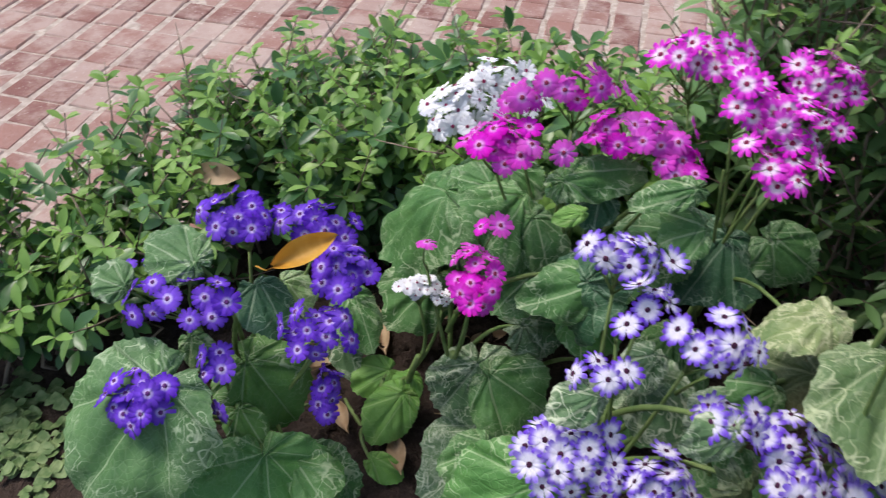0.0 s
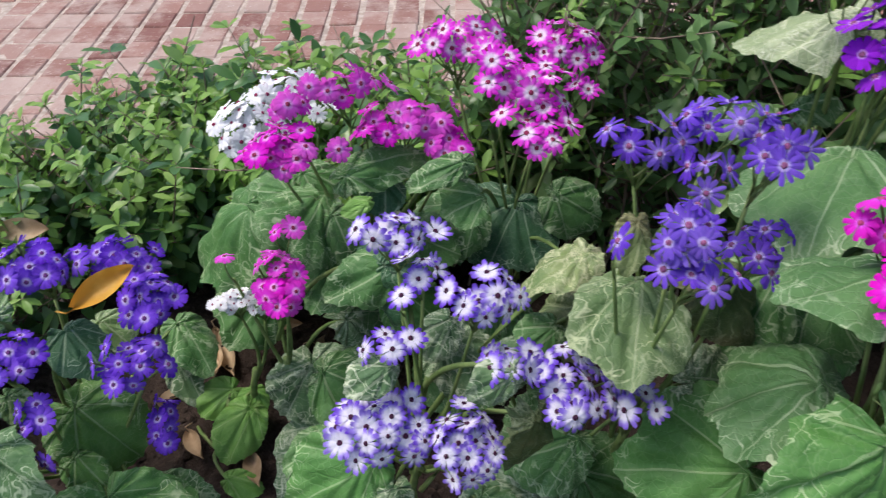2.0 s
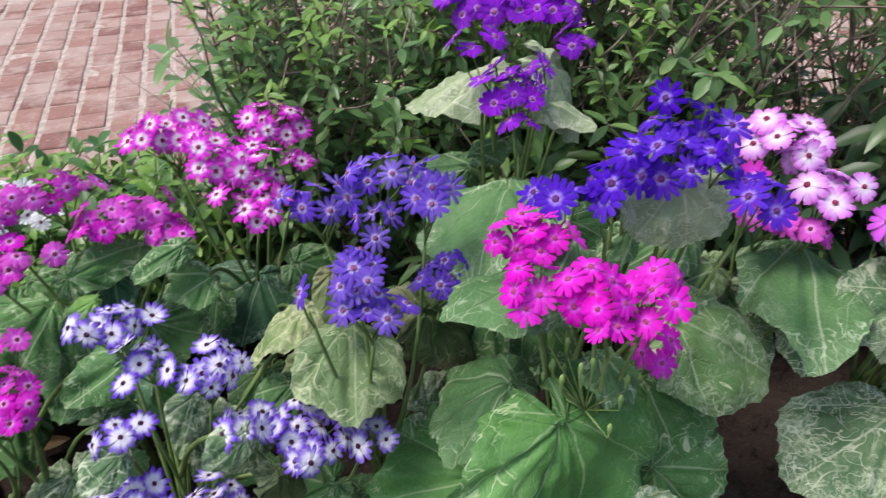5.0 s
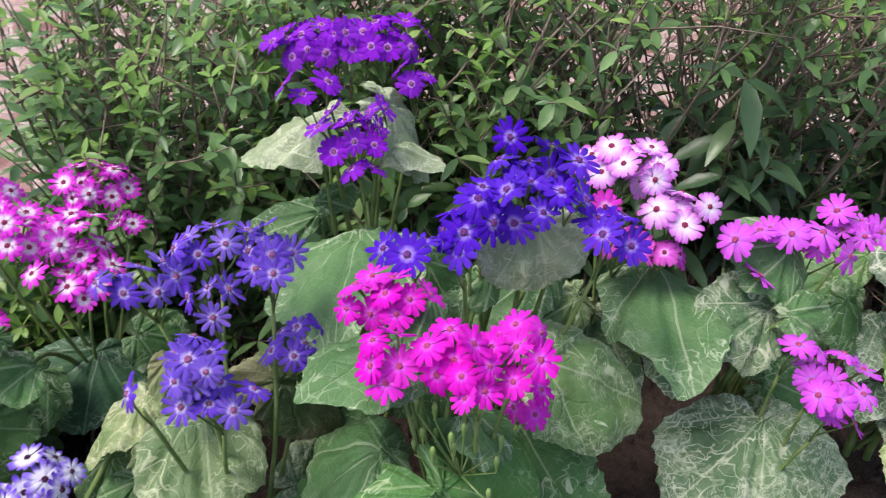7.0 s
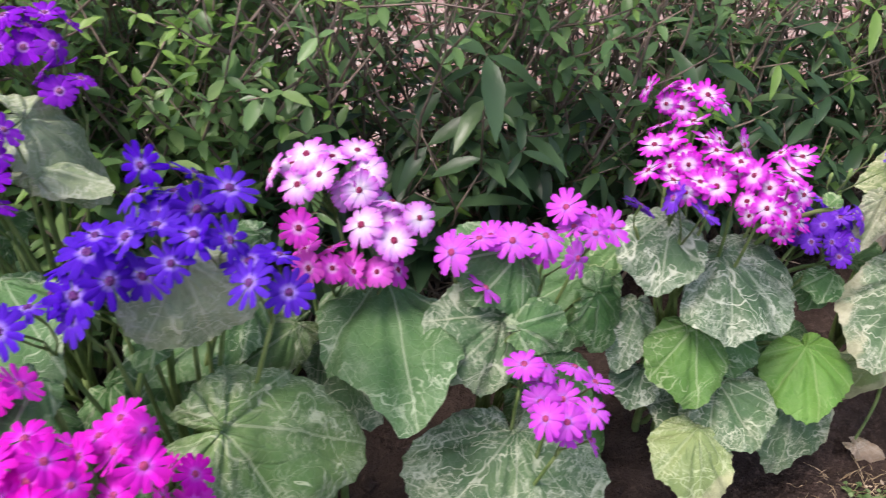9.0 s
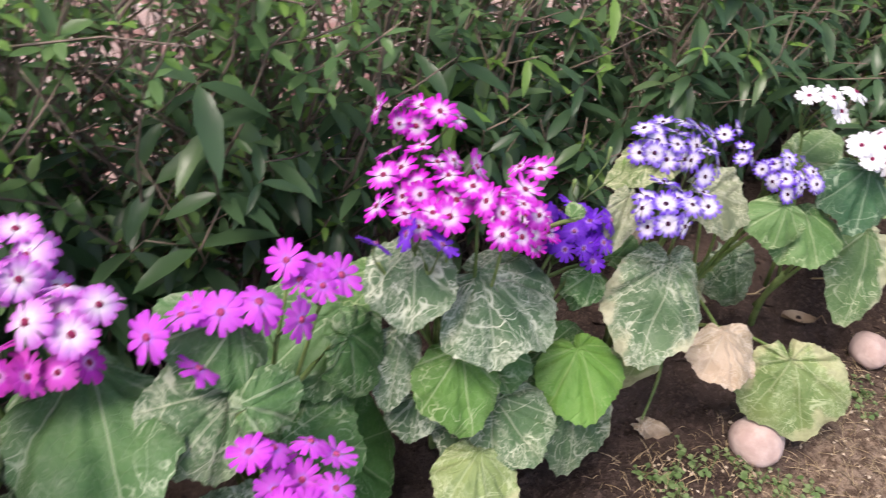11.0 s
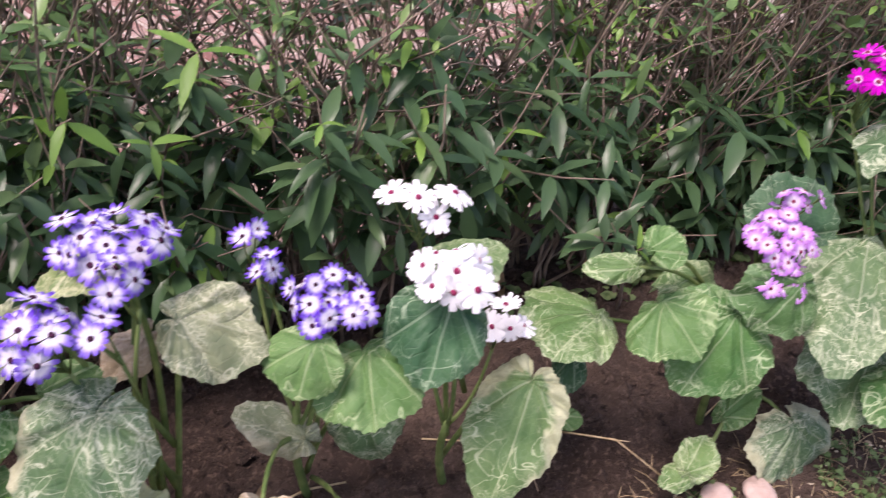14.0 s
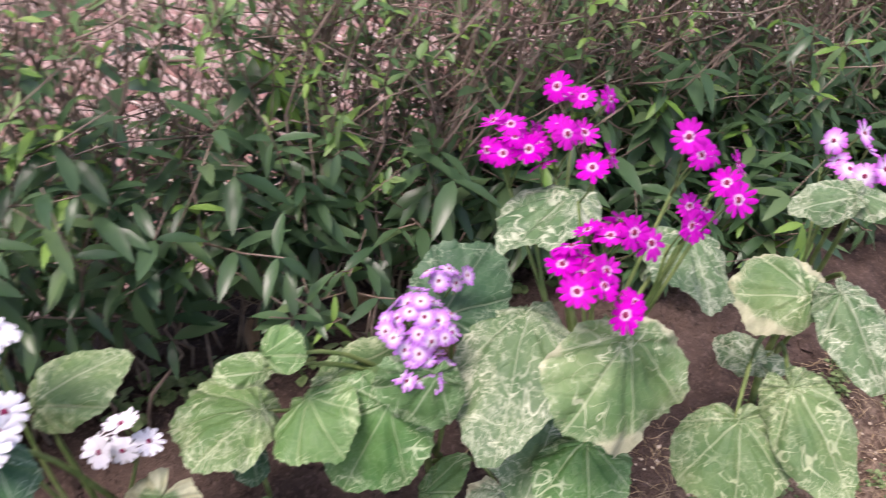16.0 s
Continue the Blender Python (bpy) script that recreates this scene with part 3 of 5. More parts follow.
def cineraria(label, base, color, size, heads, leaves, fill=5, buds=()):
    """A cineraria rooted at base. heads: centre, half width, half depth, flowers, heading; leaves: stalk end, tip, width, look."""
    PLANT[0] += 1
    rnd = random.Random(100 + PLANT[0])
    foot = Vector((*base, soil_z(*base) - 0.01))
    thing = new("cineraria", None)
    thing.location = foot
    tagged(thing, label, "flowering plant", "cinerarias in the bed")
    inv = Matrix.Translation(-foot)

    knot = foot.copy()
    if heads:
        mid = sum((Vector(h[:3]) for h in heads), Vector()) / len(heads)
        low = min(h[2] for h in heads)
        knot = foot.lerp(mid, 0.5)
        knot.z = foot.z + 0.5 * (low - foot.z)
        vs, fs = [], []
        tube(vs, fs, [inv @ p for p in bend(foot, knot, 0.0, 5, 0.008)], [0.006, 0.0058, 0.0055, 0.0052, 0.0048, 0.0044], 8)
        part_of("stem", raw_mesh("stem", vs, fs, STALK), thing)
        for i in range(fill):
            out = facing(foot, 1.0, 0.0)
            w = math.atan2(out.y, out.x) + rnd.uniform(-1.9, 1.9)
            ln = rnd.uniform(0.055, 0.10)
            k = foot.lerp(knot, rnd.uniform(0.5, 1.45))
            b = k + Vector((math.cos(w), math.sin(w), 0)) * rnd.uniform(0.03, 0.11)
            t = b + Vector((math.cos(w), math.sin(w), rnd.uniform(-0.5, 0.0))) * ln
            leaves = leaves + [(*b, *t, ln * rnd.uniform(1.1, 1.5), rnd.choice("gmmmh"))]

    for bx, by, bz, tx, ty, tz, width, *tilt, kind in leaves:
        add_leaf(thing, inv, foot, rnd, Vector((bx, by, bz)), Vector((tx, ty, tz)), width, kind, tilt)

    for cx, cy, cz, rx, ry, n, turn in heads:
        c = Vector((cx, cy, cz))
        right = Vector((math.cos(radians(turn)), math.sin(radians(turn)), 0))
        near = Vector((right.y, -right.x, 0))
        norm = (near * 0.34 + Vector((0, 0, 0.90))).normalized()
        deep = norm.cross(right)
        rx, ry = max(rx - size * 0.12, rx * 0.6), max(ry - size * 0.12, ry * 0.6)
        spots, tries = [], 0
        n = n if n < 5 else round(n * (1.35 if color == "purple" else 1.55))
        gap = 0.95
        while len(spots) < n and tries < 2500:
            tries += 1
            u, v = rnd.uniform(-1, 1), rnd.uniform(-1, 1)
            if u * u + v * v > 1 and n > 1:
                continue
            q = Vector((u * rx, v * ry)) if n > 1 else Vector((0, 0))
            if all((q - s[0]).length > size * gap for s in spots):
                spots.append((q, u, v))
            elif tries % 40 == 0 and gap > 0.50:
                gap *= 0.93
        hub = c - norm * (0.05 + 0.5 * max(rx, ry)) - near * 0.01
        vs, fs = [], []
        stem = bend(foot.lerp(knot, rnd.uniform(0.75, 1.0)), hub, -0.012, 6, rnd.uniform(-0.02, 0.02))
        tube(vs, fs, [inv @ p for p in stem], [0.0030 - 0.0012 * i / 6 for i in range(7)], 6)
        dome = 0.32 * min(rx, ry)
        for q, u, v in spots:
            rr = min(1.0, u * u + v * v)
            p = c + right * q.x + deep * q.y + norm * (dome * (0.6 - rr)) + norm * rnd.uniform(-0.4, 0.35) * size
            face = (norm + right * u * 0.85 + deep * v * 0.80 + Vector([rnd.uniform(-0.55, 0.55) for _ in range(3)])).normalized()
            d = size * rnd.choice((0.86, 0.95, 1.0, 1.04, 1.1)) * 0.5
            m = face.to_track_quat("Z", "Y").to_matrix().to_4x4() @ pose(0, 0, 0, 0, 0, rnd.uniform(0, 360))
            m.translation = p
            fl = part_of("flower", rnd.choice(FLOWERS[color]), thing, m=inv @ m @ Matrix.Scale(d, 4))
            part_of("disc", DISCS[EYE[color]], fl)
            low = p - face * d * 0.12
            cup = p - face * d * 0.02
            tube(vs, fs, [inv @ w for w in bend(hub.lerp(stem[-2], rnd.uniform(0, 0.4)), low, 0.0, 3, rnd.uniform(-0.008, 0.008))] + [inv @ cup], [0.0013, 0.0010, 0.0009, 0.0016, 0.0030], 4)
        part_of("flower_stalk", raw_mesh("flower_stalk", vs, fs, STALK), thing)
    for bx, by, bz, n in buds:
        for i in range(n):
            p = Vector((bx, by, bz)) + Vector([rnd.uniform(-0.036, 0.036) for _ in range(3)])
            vs, fs = [], []
            tube(vs, fs, [inv @ w for w in (Vector((bx, by, bz - 0.035)), p - Vector((0, 0, 0.010)), p, p + Vector((0, 0, 0.004)), p + Vector((0, 0, 0.008)))], [0.0008, 0.0007, 0.0020, 0.0025, 0.0014], 6)
            part_of("bud", raw_mesh("bud", vs, fs, BUD), thing)
        vs, fs = [], []
        tube(vs, fs, [inv @ w for w in bend(foot.lerp(knot, 0.9), (bx, by, bz - 0.05), -0.01)], [0.0022] * 7, 5)
        part_of("bud_stalk", raw_mesh("bud_stalk", vs, fs, STALK), thing)
    return thing


cineraria("violet-blue cineraria with pale flower eyes and broad leaves", (-0.592, 0.397), "purple", 0.0305,
    heads=[(-0.557, 0.405, 0.364, 0.043, 0.026, 10, 36),
           (-0.509, 0.467, 0.338, 0.061, 0.024, 15, 36),
           (-0.436, 0.441, 0.329, 0.031, 0.034, 10, 36),
           (-0.423, 0.382, 0.29, 0.043, 0.031, 9, 36),
           (-0.564, 0.314, 0.301, 0.061, 0.035, 9, 36),
           (-0.703, 0.355, 0.247, 0.026, 0.013, 2, 36),
           (-0.515, 0.309, 0.242, 0.017, 0.028, 4, 36),
           (-0.546, 0.231, 0.235, 0.037, 0.037, 10, 36),
           (-0.522, 0.254, 0.194, 0.019, 0.022, 3, 36),
           (-0.452, 0.413, 0.132, 0.013, 0.042, 5, 36),
           (-0.483, 0.283, 0.195, 0.005, 0.005, 1, 36)],
    leaves=[(-0.557, 0.456, 0.222, -0.511, 0.446, 0.198, 0.063, 'u'),
            (-0.546, 0.561, 0.121, -0.481, 0.527, 0.08, 0.071, 0.351, -0.359, 'm'),
            (-0.547, 0.538, 0.067, -0.496, 0.507, 0.034, 0.05, 0.359, -0.352, 'h'),
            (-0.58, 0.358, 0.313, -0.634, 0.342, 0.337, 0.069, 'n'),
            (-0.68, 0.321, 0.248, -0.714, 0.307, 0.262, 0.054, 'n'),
            (-0.54, 0.258, 0.23, -0.561, 0.142, 0.152, 0.183, 0.208, -0.571, 'n'),
            (-0.468, 0.313, 0.09, -0.427, 0.27, 0.046, 0.202, 0.538, -0.294, 'g'),
            (-0.55, 0.373, 0.149, -0.48, 0.377, 0.071, 0.115, 0.24, -0.36, 't'),
            (-0.527, 0.332, 0.114, -0.476, 0.319, 0.084, 0.049, 0.435, -0.252, 't'),
            (-0.583, 0.329, 0.211, -0.542, 0.326, 0.189, 0.038, 0.44, -0.243, 'l'),
            (-0.533, 0.397, 0.273, -0.48, 0.38, 0.249, 0.065, 0.348, -0.206, 'k')], fill=2)

cineraria("young cineraria seedling with bright rounded leaves", (-0.456, 0.501), "purple", 0.03,
    heads=[],
    leaves=[(-0.466, 0.548, 0.030, -0.494, 0.500, 0.018, 0.062, 0.353, -0.358, 'b'),
            (-0.436, 0.562, 0.026, -0.424, 0.520, 0.012, 0.046, 0.30, -0.40, 'b'),
            (-0.426, 0.529, 0.025, -0.426, 0.458, -0.003, 0.071, 0.357, -0.354, 'b'),
            (-0.406, 0.439, -0.013, -0.361, 0.45, -0.027, 0.038, 0.367, -0.343, 'b'),
            (-0.534, 0.522, -0.064, -0.514, 0.49, -0.092, 0.031, 0.445, -0.421, 'o')], fill=4)

cineraria("low magenta cineraria with mined grey-green leaves", (-0.387, 0.588), "magenta", 0.0275,
    heads=[(-0.312, 0.514, 0.334, 0.029, 0.04, 17, 36),
           (-0.32, 0.549, 0.372, 0.016, 0.008, 4, 36),
           (-0.365, 0.498, 0.353, 0.012, 0.008, 2, 36)],
    leaves=[(-0.436, 0.642, 0.305, -0.552, 0.609, 0.201, 0.162, -0.475, -0.538, 'm'),
            (-0.35, 0.665, 0.325, -0.32, 0.544, 0.346, 0.11, 0.439, 0.255, 'm'),
            (-0.207, 0.575, 0.338, -0.241, 0.57, 0.222, 0.093, -0.41, -0.899, 'k'),
            (-0.329, 0.568, 0.124, -0.289, 0.524, 0.046, 0.142, 0.332, -0.741, 'h'),
            (-0.281, 0.567, 0.035, -0.316, 0.44, -0.018, 0.116, 0.417, -0.449, 'h')], fill=2)

cineraria("small white cineraria sprig low on the soil", (-0.449, 0.575), "white", 0.0150,
    heads=[(-0.391, 0.518, 0.268, 0.026, 0.014, 12, 36),
           (-0.362, 0.530, 0.258, 0.016, 0.010, 6, 36)],
    leaves=[], fill=0)

cineraria("white cineraria with maroon flower eyes", (-0.487, 0.825), "white", 0.031,
    heads=[(-0.46, 0.7, 0.396, 0.051, 0.037, 22, 36),
           (-0.46, 0.784, 0.409, 0.044, 0.022, 15, 36),
           (-0.413, 0.789, 0.384, 0.022, 0.016, 6, 36)],
    leaves=[(-0.387, 0.662, 0.33, -0.437, 0.648, 0.34, 0.049, 'm'),
            (-0.381, 0.689, 0.342, -0.332, 0.692, 0.328, 0.056, 'm')], fill=4)

cineraria("tall magenta cineraria with a spreading flower head", (-0.316, 0.719), "magenta", 0.0295,
    heads=[(-0.339, 0.589, 0.456, 0.039, 0.032, 16, 36),
           (-0.338, 0.626, 0.49, 0.021, 0.015, 5, 36),
           (-0.288, 0.671, 0.5, 0.05, 0.015, 15, 36),
           (-0.224, 0.68, 0.467, 0.059, 0.025, 24, 36),
           (-0.175, 0.686, 0.441, 0.025, 0.021, 7, 36),
           (-0.28, 0.622, 0.449, 0.006, 0.005, 1, 36),
           (-0.255, 0.648, 0.457, 0.015, 0.012, 2, 36)],
    leaves=[(-0.274, 0.623, 0.409, -0.209, 0.684, 0.421, 0.045, 'm'),
            (-0.318, 0.644, 0.321, -0.277, 0.607, 0.289, 0.073, 'm'),
            (-0.254, 0.666, 0.383, -0.24, 0.634, 0.356, 0.058, 0.315, -0.526, 'k'),
            (-0.149, 0.662, 0.435, -0.194, 0.62, 0.422, 0.035, 0.291, -0.539, 'm'),
            (-0.244, 0.611, 0.39, -0.265, 0.589, 0.385, 0.023, 0.336, -0.512, 'b')], fill=4)

cineraria("pink and white cineraria with dark flower eyes", (-0.149, 0.873), "pinkmag", 0.0345,
    heads=[(-0.211, 0.817, 0.507, 0.061, 0.026, 25, 36),
           (-0.142, 0.77, 0.499, 0.034, 0.029, 11, 36),
           (-0.099, 0.781, 0.482, 0.036, 0.034, 14, 36),
           (-0.093, 0.879, 0.489, 0.045, 0.036, 21, 36),
           (-0.085, 0.754, 0.447, 0.032, 0.035, 15, 36),
           (-0.062, 0.86, 0.452, 0.019, 0.016, 4, 36),
           (-0.13, 0.731, 0.456, 0.005, 0.005, 1, 36)],
    leaves=[(-0.134, 0.669, 0.389, -0.163, 0.637, 0.381, 0.065, 'm'),
            (-0.02, 0.688, 0.31, 0.009, 0.681, 0.3, 0.054, 'h'),
            (-0.132, 0.808, 0.28, -0.145, 0.732, 0.229, 0.158, 0.241, -0.565, 'k')], fill=4)

cineraria("blue-tipped white cineraria with black flower eyes", (-0.156, 0.514), "bluewhite", 0.0300,
    heads=[(-0.149, 0.492, 0.468, 0.043, 0.017, 11, 26),
           (-0.112, 0.472, 0.454, 0.022, 0.013, 5, 26),
           (-0.058, 0.476, 0.431, 0.04, 0.025, 15, 26),
           (-0.124, 0.417, 0.403, 0.027, 0.017, 5, 26),
           (-0.122, 0.447, 0.434, 0.004, 0.004, 1, 26),
           (-0.119, 0.38, 0.328, 0.049, 0.039, 28, 26),
           (-0.044, 0.404, 0.314, 0.036, 0.039, 18, 26)],
    leaves=[(-0.198, 0.589, 0.331, -0.257, 0.526, 0.319, 0.066, 'm'),
            (-0.119, 0.529, 0.292, -0.04, 0.51, 0.258, 0.079, 'h'),
            (-0.251, 0.468, 0.125, -0.247, 0.404, 0.096, 0.082, 'm'),
            (0.012, 0.582, 0.416, -0.045, 0.541, 0.396, 0.062, -0.199, -0.206, 'y'),
            (0.021, 0.58, 0.35, -0.021, 0.554, 0.305, 0.078, -0.395, -0.599, 'o'),
            (-0.12, 0.405, 0.386, -0.142, 0.369, 0.377, 0.039, 0.408, -0.457, 'h'),
            (-0.112, 0.528, 0.33, -0.118, 0.489, 0.306, 0.047, 0.332, -0.515, 'h'),
            (-0.014, 0.44, 0.388, -0.042, 0.405, 0.378, 0.039, 0.396, -0.54, 'h'),
            (0.008, 0.444, 0.326, 0.006, 0.443, 0.23, 0.057, 0.827, -0.562, 'o')], fill=4)

cineraria("compact blue and white cineraria", (-0.006, 0.542), "bluewhite", 0.0315,
    heads=[(-0.019, 0.45, 0.387, 0.027, 0.022, 9, 26),
           (0.04, 0.465, 0.372, 0.04, 0.04, 19, 26),
           (0.095, 0.477, 0.356, 0.024, 0.022, 9, 26)],
    leaves=[(-0.024, 0.526, 0.322, -0.05, 0.485, 0.309, 0.051, 'h'),
            (-0.005, 0.548, 0.342, -0.026, 0.511, 0.328, 0.051, 'm')], fill=4)

cineraria("blue cineraria with fading upper flowers", (0.071, 0.590), "blue", 0.0300,
    heads=[(0.054, 0.531, 0.592, 0.034, 0.018, 13, 14),
           (0.108, 0.56, 0.608, 0.036, 0.016, 16, 14),
           (0.149, 0.557, 0.591, 0.021, 0.028, 14, 14),
           (0.105, 0.528, 0.57, 0.021, 0.018, 6, 14),
           (0.102, 0.46, 0.57, 0.025, 0.021, 12, 14),
           (0.116, 0.446, 0.548, 0.032, 0.017, 12, 14),
           (0.163, 0.565, 0.491, 0.03, 0.027, 14, 14),
           (0.06, 0.443, 0.563, 0.006, 0.009, 2, 14)],
    leaves=[(0.065, 0.547, 0.428, 0.086, 0.452, 0.417, 0.107, 0.118, -0.091, 'p'),
            (0.129, 0.589, 0.418, 0.206, 0.672, 0.308, 0.07, 0.861, -0.168, 'o'),
            (0.058, 0.534, 0.507, 0.062, 0.499, 0.481, 0.032, 0.261, -0.554, 'o')], fill=4)

cineraria("tall violet cineraria with pale crinkled leaves", (0.205, 0.843), "violet", 0.0310,
    heads=[(0.18, 0.838, 0.671, 0.056, 0.025, 14, -9),
           (0.247, 0.831, 0.676, 0.051, 0.028, 18, -9),
           (0.28, 0.803, 0.644, 0.018, 0.021, 5, -9),
           (0.177, 0.726, 0.659, 0.025, 0.008, 9, -9),
           (0.214, 0.702, 0.63, 0.034, 0.025, 11, -9),
           (0.221, 0.683, 0.605, 0.018, 0.01, 4, -9),
           (0.241, 0.719, 0.646, 0.013, 0.005, 3, -9)],
    leaves=[(0.185, 0.761, 0.609, 0.097, 0.802, 0.567, 0.089, -0.481, -0.141, 'w'),
            (0.246, 0.767, 0.621, 0.315, 0.798, 0.537, 0.084, 0.4, -0.42, 'w'),
            (0.246, 0.75, 0.584, 0.307, 0.738, 0.566, 0.036, 0.114, -0.602, 'w'),
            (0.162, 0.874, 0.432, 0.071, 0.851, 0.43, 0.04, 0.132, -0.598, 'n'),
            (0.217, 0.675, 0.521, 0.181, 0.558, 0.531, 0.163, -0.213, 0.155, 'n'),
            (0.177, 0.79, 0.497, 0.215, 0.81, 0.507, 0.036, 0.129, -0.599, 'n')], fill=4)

cineraria("royal blue cineraria with ragged star flowers", (0.329, 0.659), "royal", 0.0370,
    heads=[(0.352, 0.625, 0.65, 0.006, 0.004, 1, -9),
           (0.369, 0.612, 0.635, 0.046, 0.016, 10, -9),
           (0.361, 0.562, 0.628, 0.028, 0.020, 6, -9),
           (0.31, 0.561, 0.615, 0.028, 0.019, 7, -9),
           (0.319, 0.575, 0.637, 0.013, 0.005, 2, -9),
           (0.261, 0.553, 0.594, 0.028, 0.018, 7, -9),
           (0.423, 0.54, 0.611, 0.023, 0.022, 8, -9),
           (0.393, 0.56, 0.632, 0.017, 0.013, 3, -9),
           (0.304, 0.545, 0.592, 0.009, 0.007, 2, -9)],
    leaves=[(0.365, 0.583, 0.592, 0.373, 0.548, 0.545, 0.098, -0.10, -0.22, 'w'),
            (0.442, 0.68, 0.429, 0.343, 0.638, 0.412, 0.07, 0.062, -0.499, 'u'),
            (0.468, 0.7, 0.385, 0.506, 0.623, 0.339, 0.065, 0.025, -0.502, 'h'),
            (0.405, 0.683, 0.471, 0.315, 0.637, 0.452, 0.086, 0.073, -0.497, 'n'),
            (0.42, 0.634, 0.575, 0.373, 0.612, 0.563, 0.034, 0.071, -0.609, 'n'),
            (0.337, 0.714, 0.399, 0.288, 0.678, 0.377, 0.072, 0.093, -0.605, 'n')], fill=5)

cineraria("small magenta cineraria between blue and lilac heads", (0.470, 0.735), "magenta", 0.034,
    heads=[(0.478, 0.662, 0.514, 0.030, 0.022, 9, -9),
           (0.515, 0.655, 0.503, 0.026, 0.020, 7, -9),
           (0.454, 0.660, 0.563, 0.008, 0.006, 2, -9)],
    leaves=[], fill=0)

cineraria("pale lilac-pink cineraria with dark flower eyes", (0.484, 0.761), "lilacpink", 0.037,
    heads=[(0.489, 0.712, 0.581, 0.056, 0.026, 25, -9),
           (0.516, 0.698, 0.561, 0.025, 0.016, 5, -9),
           (0.535, 0.664, 0.546, 0.034, 0.024, 12, -9)],
    leaves=[(0.529, 0.699, 0.445, 0.528, 0.549, 0.453, 0.128, 0.09, 0.053, 'n'),
            (0.52, 0.622, 0.409, 0.531, 0.581, 0.377, 0.044, 0.014, -0.612, 'h')], fill=1)

cineraria("hot magenta-pink cineraria with crowded flowers", (0.268, 0.536), "hotpink", 0.0285,
    heads=[(0.238, 0.503, 0.584, 0.04, 0.018, 20, -9),
           (0.242, 0.44, 0.58, 0.019, 0.02, 10, -9),
           (0.29, 0.436, 0.585, 0.028, 0.023, 20, -9),
           (0.299, 0.41, 0.568, 0.013, 0.012, 5, -9),
           (0.331, 0.44, 0.58, 0.023, 0.027, 13, -9),
           (0.35, 0.479, 0.491, 0.02, 0.016, 9, -9)],
    leaves=[(0.271, 0.435, 0.435, 0.313, 0.397, 0.336, 0.233, 0.42, -0.5, 'g'),
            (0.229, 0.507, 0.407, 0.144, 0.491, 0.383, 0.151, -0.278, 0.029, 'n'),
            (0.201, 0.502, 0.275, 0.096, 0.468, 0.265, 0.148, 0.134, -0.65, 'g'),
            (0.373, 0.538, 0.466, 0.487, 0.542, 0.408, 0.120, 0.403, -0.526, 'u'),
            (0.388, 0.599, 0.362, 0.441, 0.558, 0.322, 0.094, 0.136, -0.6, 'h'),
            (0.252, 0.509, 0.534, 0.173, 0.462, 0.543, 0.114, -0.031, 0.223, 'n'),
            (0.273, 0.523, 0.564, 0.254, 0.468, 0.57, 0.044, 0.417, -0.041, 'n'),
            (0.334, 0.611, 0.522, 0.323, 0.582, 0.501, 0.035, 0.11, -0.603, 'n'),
            (0.302, 0.483, 0.469, 0.335, 0.458, 0.456, 0.073, 0.361, 0.011, 'n')], fill=7, buds=[(0.292, 0.44, 0.485, 16)])

cineraria("orchid-pink cineraria leaning over mined leaves", (0.657, 0.726), "orchid", 0.037,
    heads=[(0.587, 0.639, 0.52, 0.014, 0.014, 3, -15),
           (0.608, 0.641, 0.53, 0.017, 0.01, 3, -15),
           (0.641, 0.637, 0.528, 0.029, 0.017, 7, -15),
           (0.673, 0.623, 0.523, 0.026, 0.014, 6, -15),
           (0.608, 0.618, 0.501, 0.005, 0.004, 1, -15),
           (0.7, 0.669, 0.529, 0.006, 0.004, 1, -15),
           (0.725, 0.652, 0.518, 0.024, 0.016, 4, -15)],
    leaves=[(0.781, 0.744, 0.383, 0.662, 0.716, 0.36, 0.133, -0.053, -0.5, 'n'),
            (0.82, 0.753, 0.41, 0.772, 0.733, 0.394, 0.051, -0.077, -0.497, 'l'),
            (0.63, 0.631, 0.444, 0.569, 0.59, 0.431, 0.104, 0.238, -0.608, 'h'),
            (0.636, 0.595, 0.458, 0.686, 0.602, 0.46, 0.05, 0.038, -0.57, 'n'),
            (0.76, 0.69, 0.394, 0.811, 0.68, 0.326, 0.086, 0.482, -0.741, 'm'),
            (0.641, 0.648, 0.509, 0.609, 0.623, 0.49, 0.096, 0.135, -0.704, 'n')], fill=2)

cineraria("low orchid-pink cineraria with a big round leaf", (0.667, 0.627), "orchid", 0.035,
    heads=[(0.631, 0.558, 0.446, 0.017, 0.015, 3, -15),
           (0.658, 0.536, 0.43, 0.037, 0.034, 10, -15),
           (0.66, 0.512, 0.401, 0.022, 0.012, 4, -15)],
    leaves=[(0.64, 0.597, 0.304, 0.613, 0.506, 0.235, 0.211, -0.065, -0.592, 'h')], fill=0)

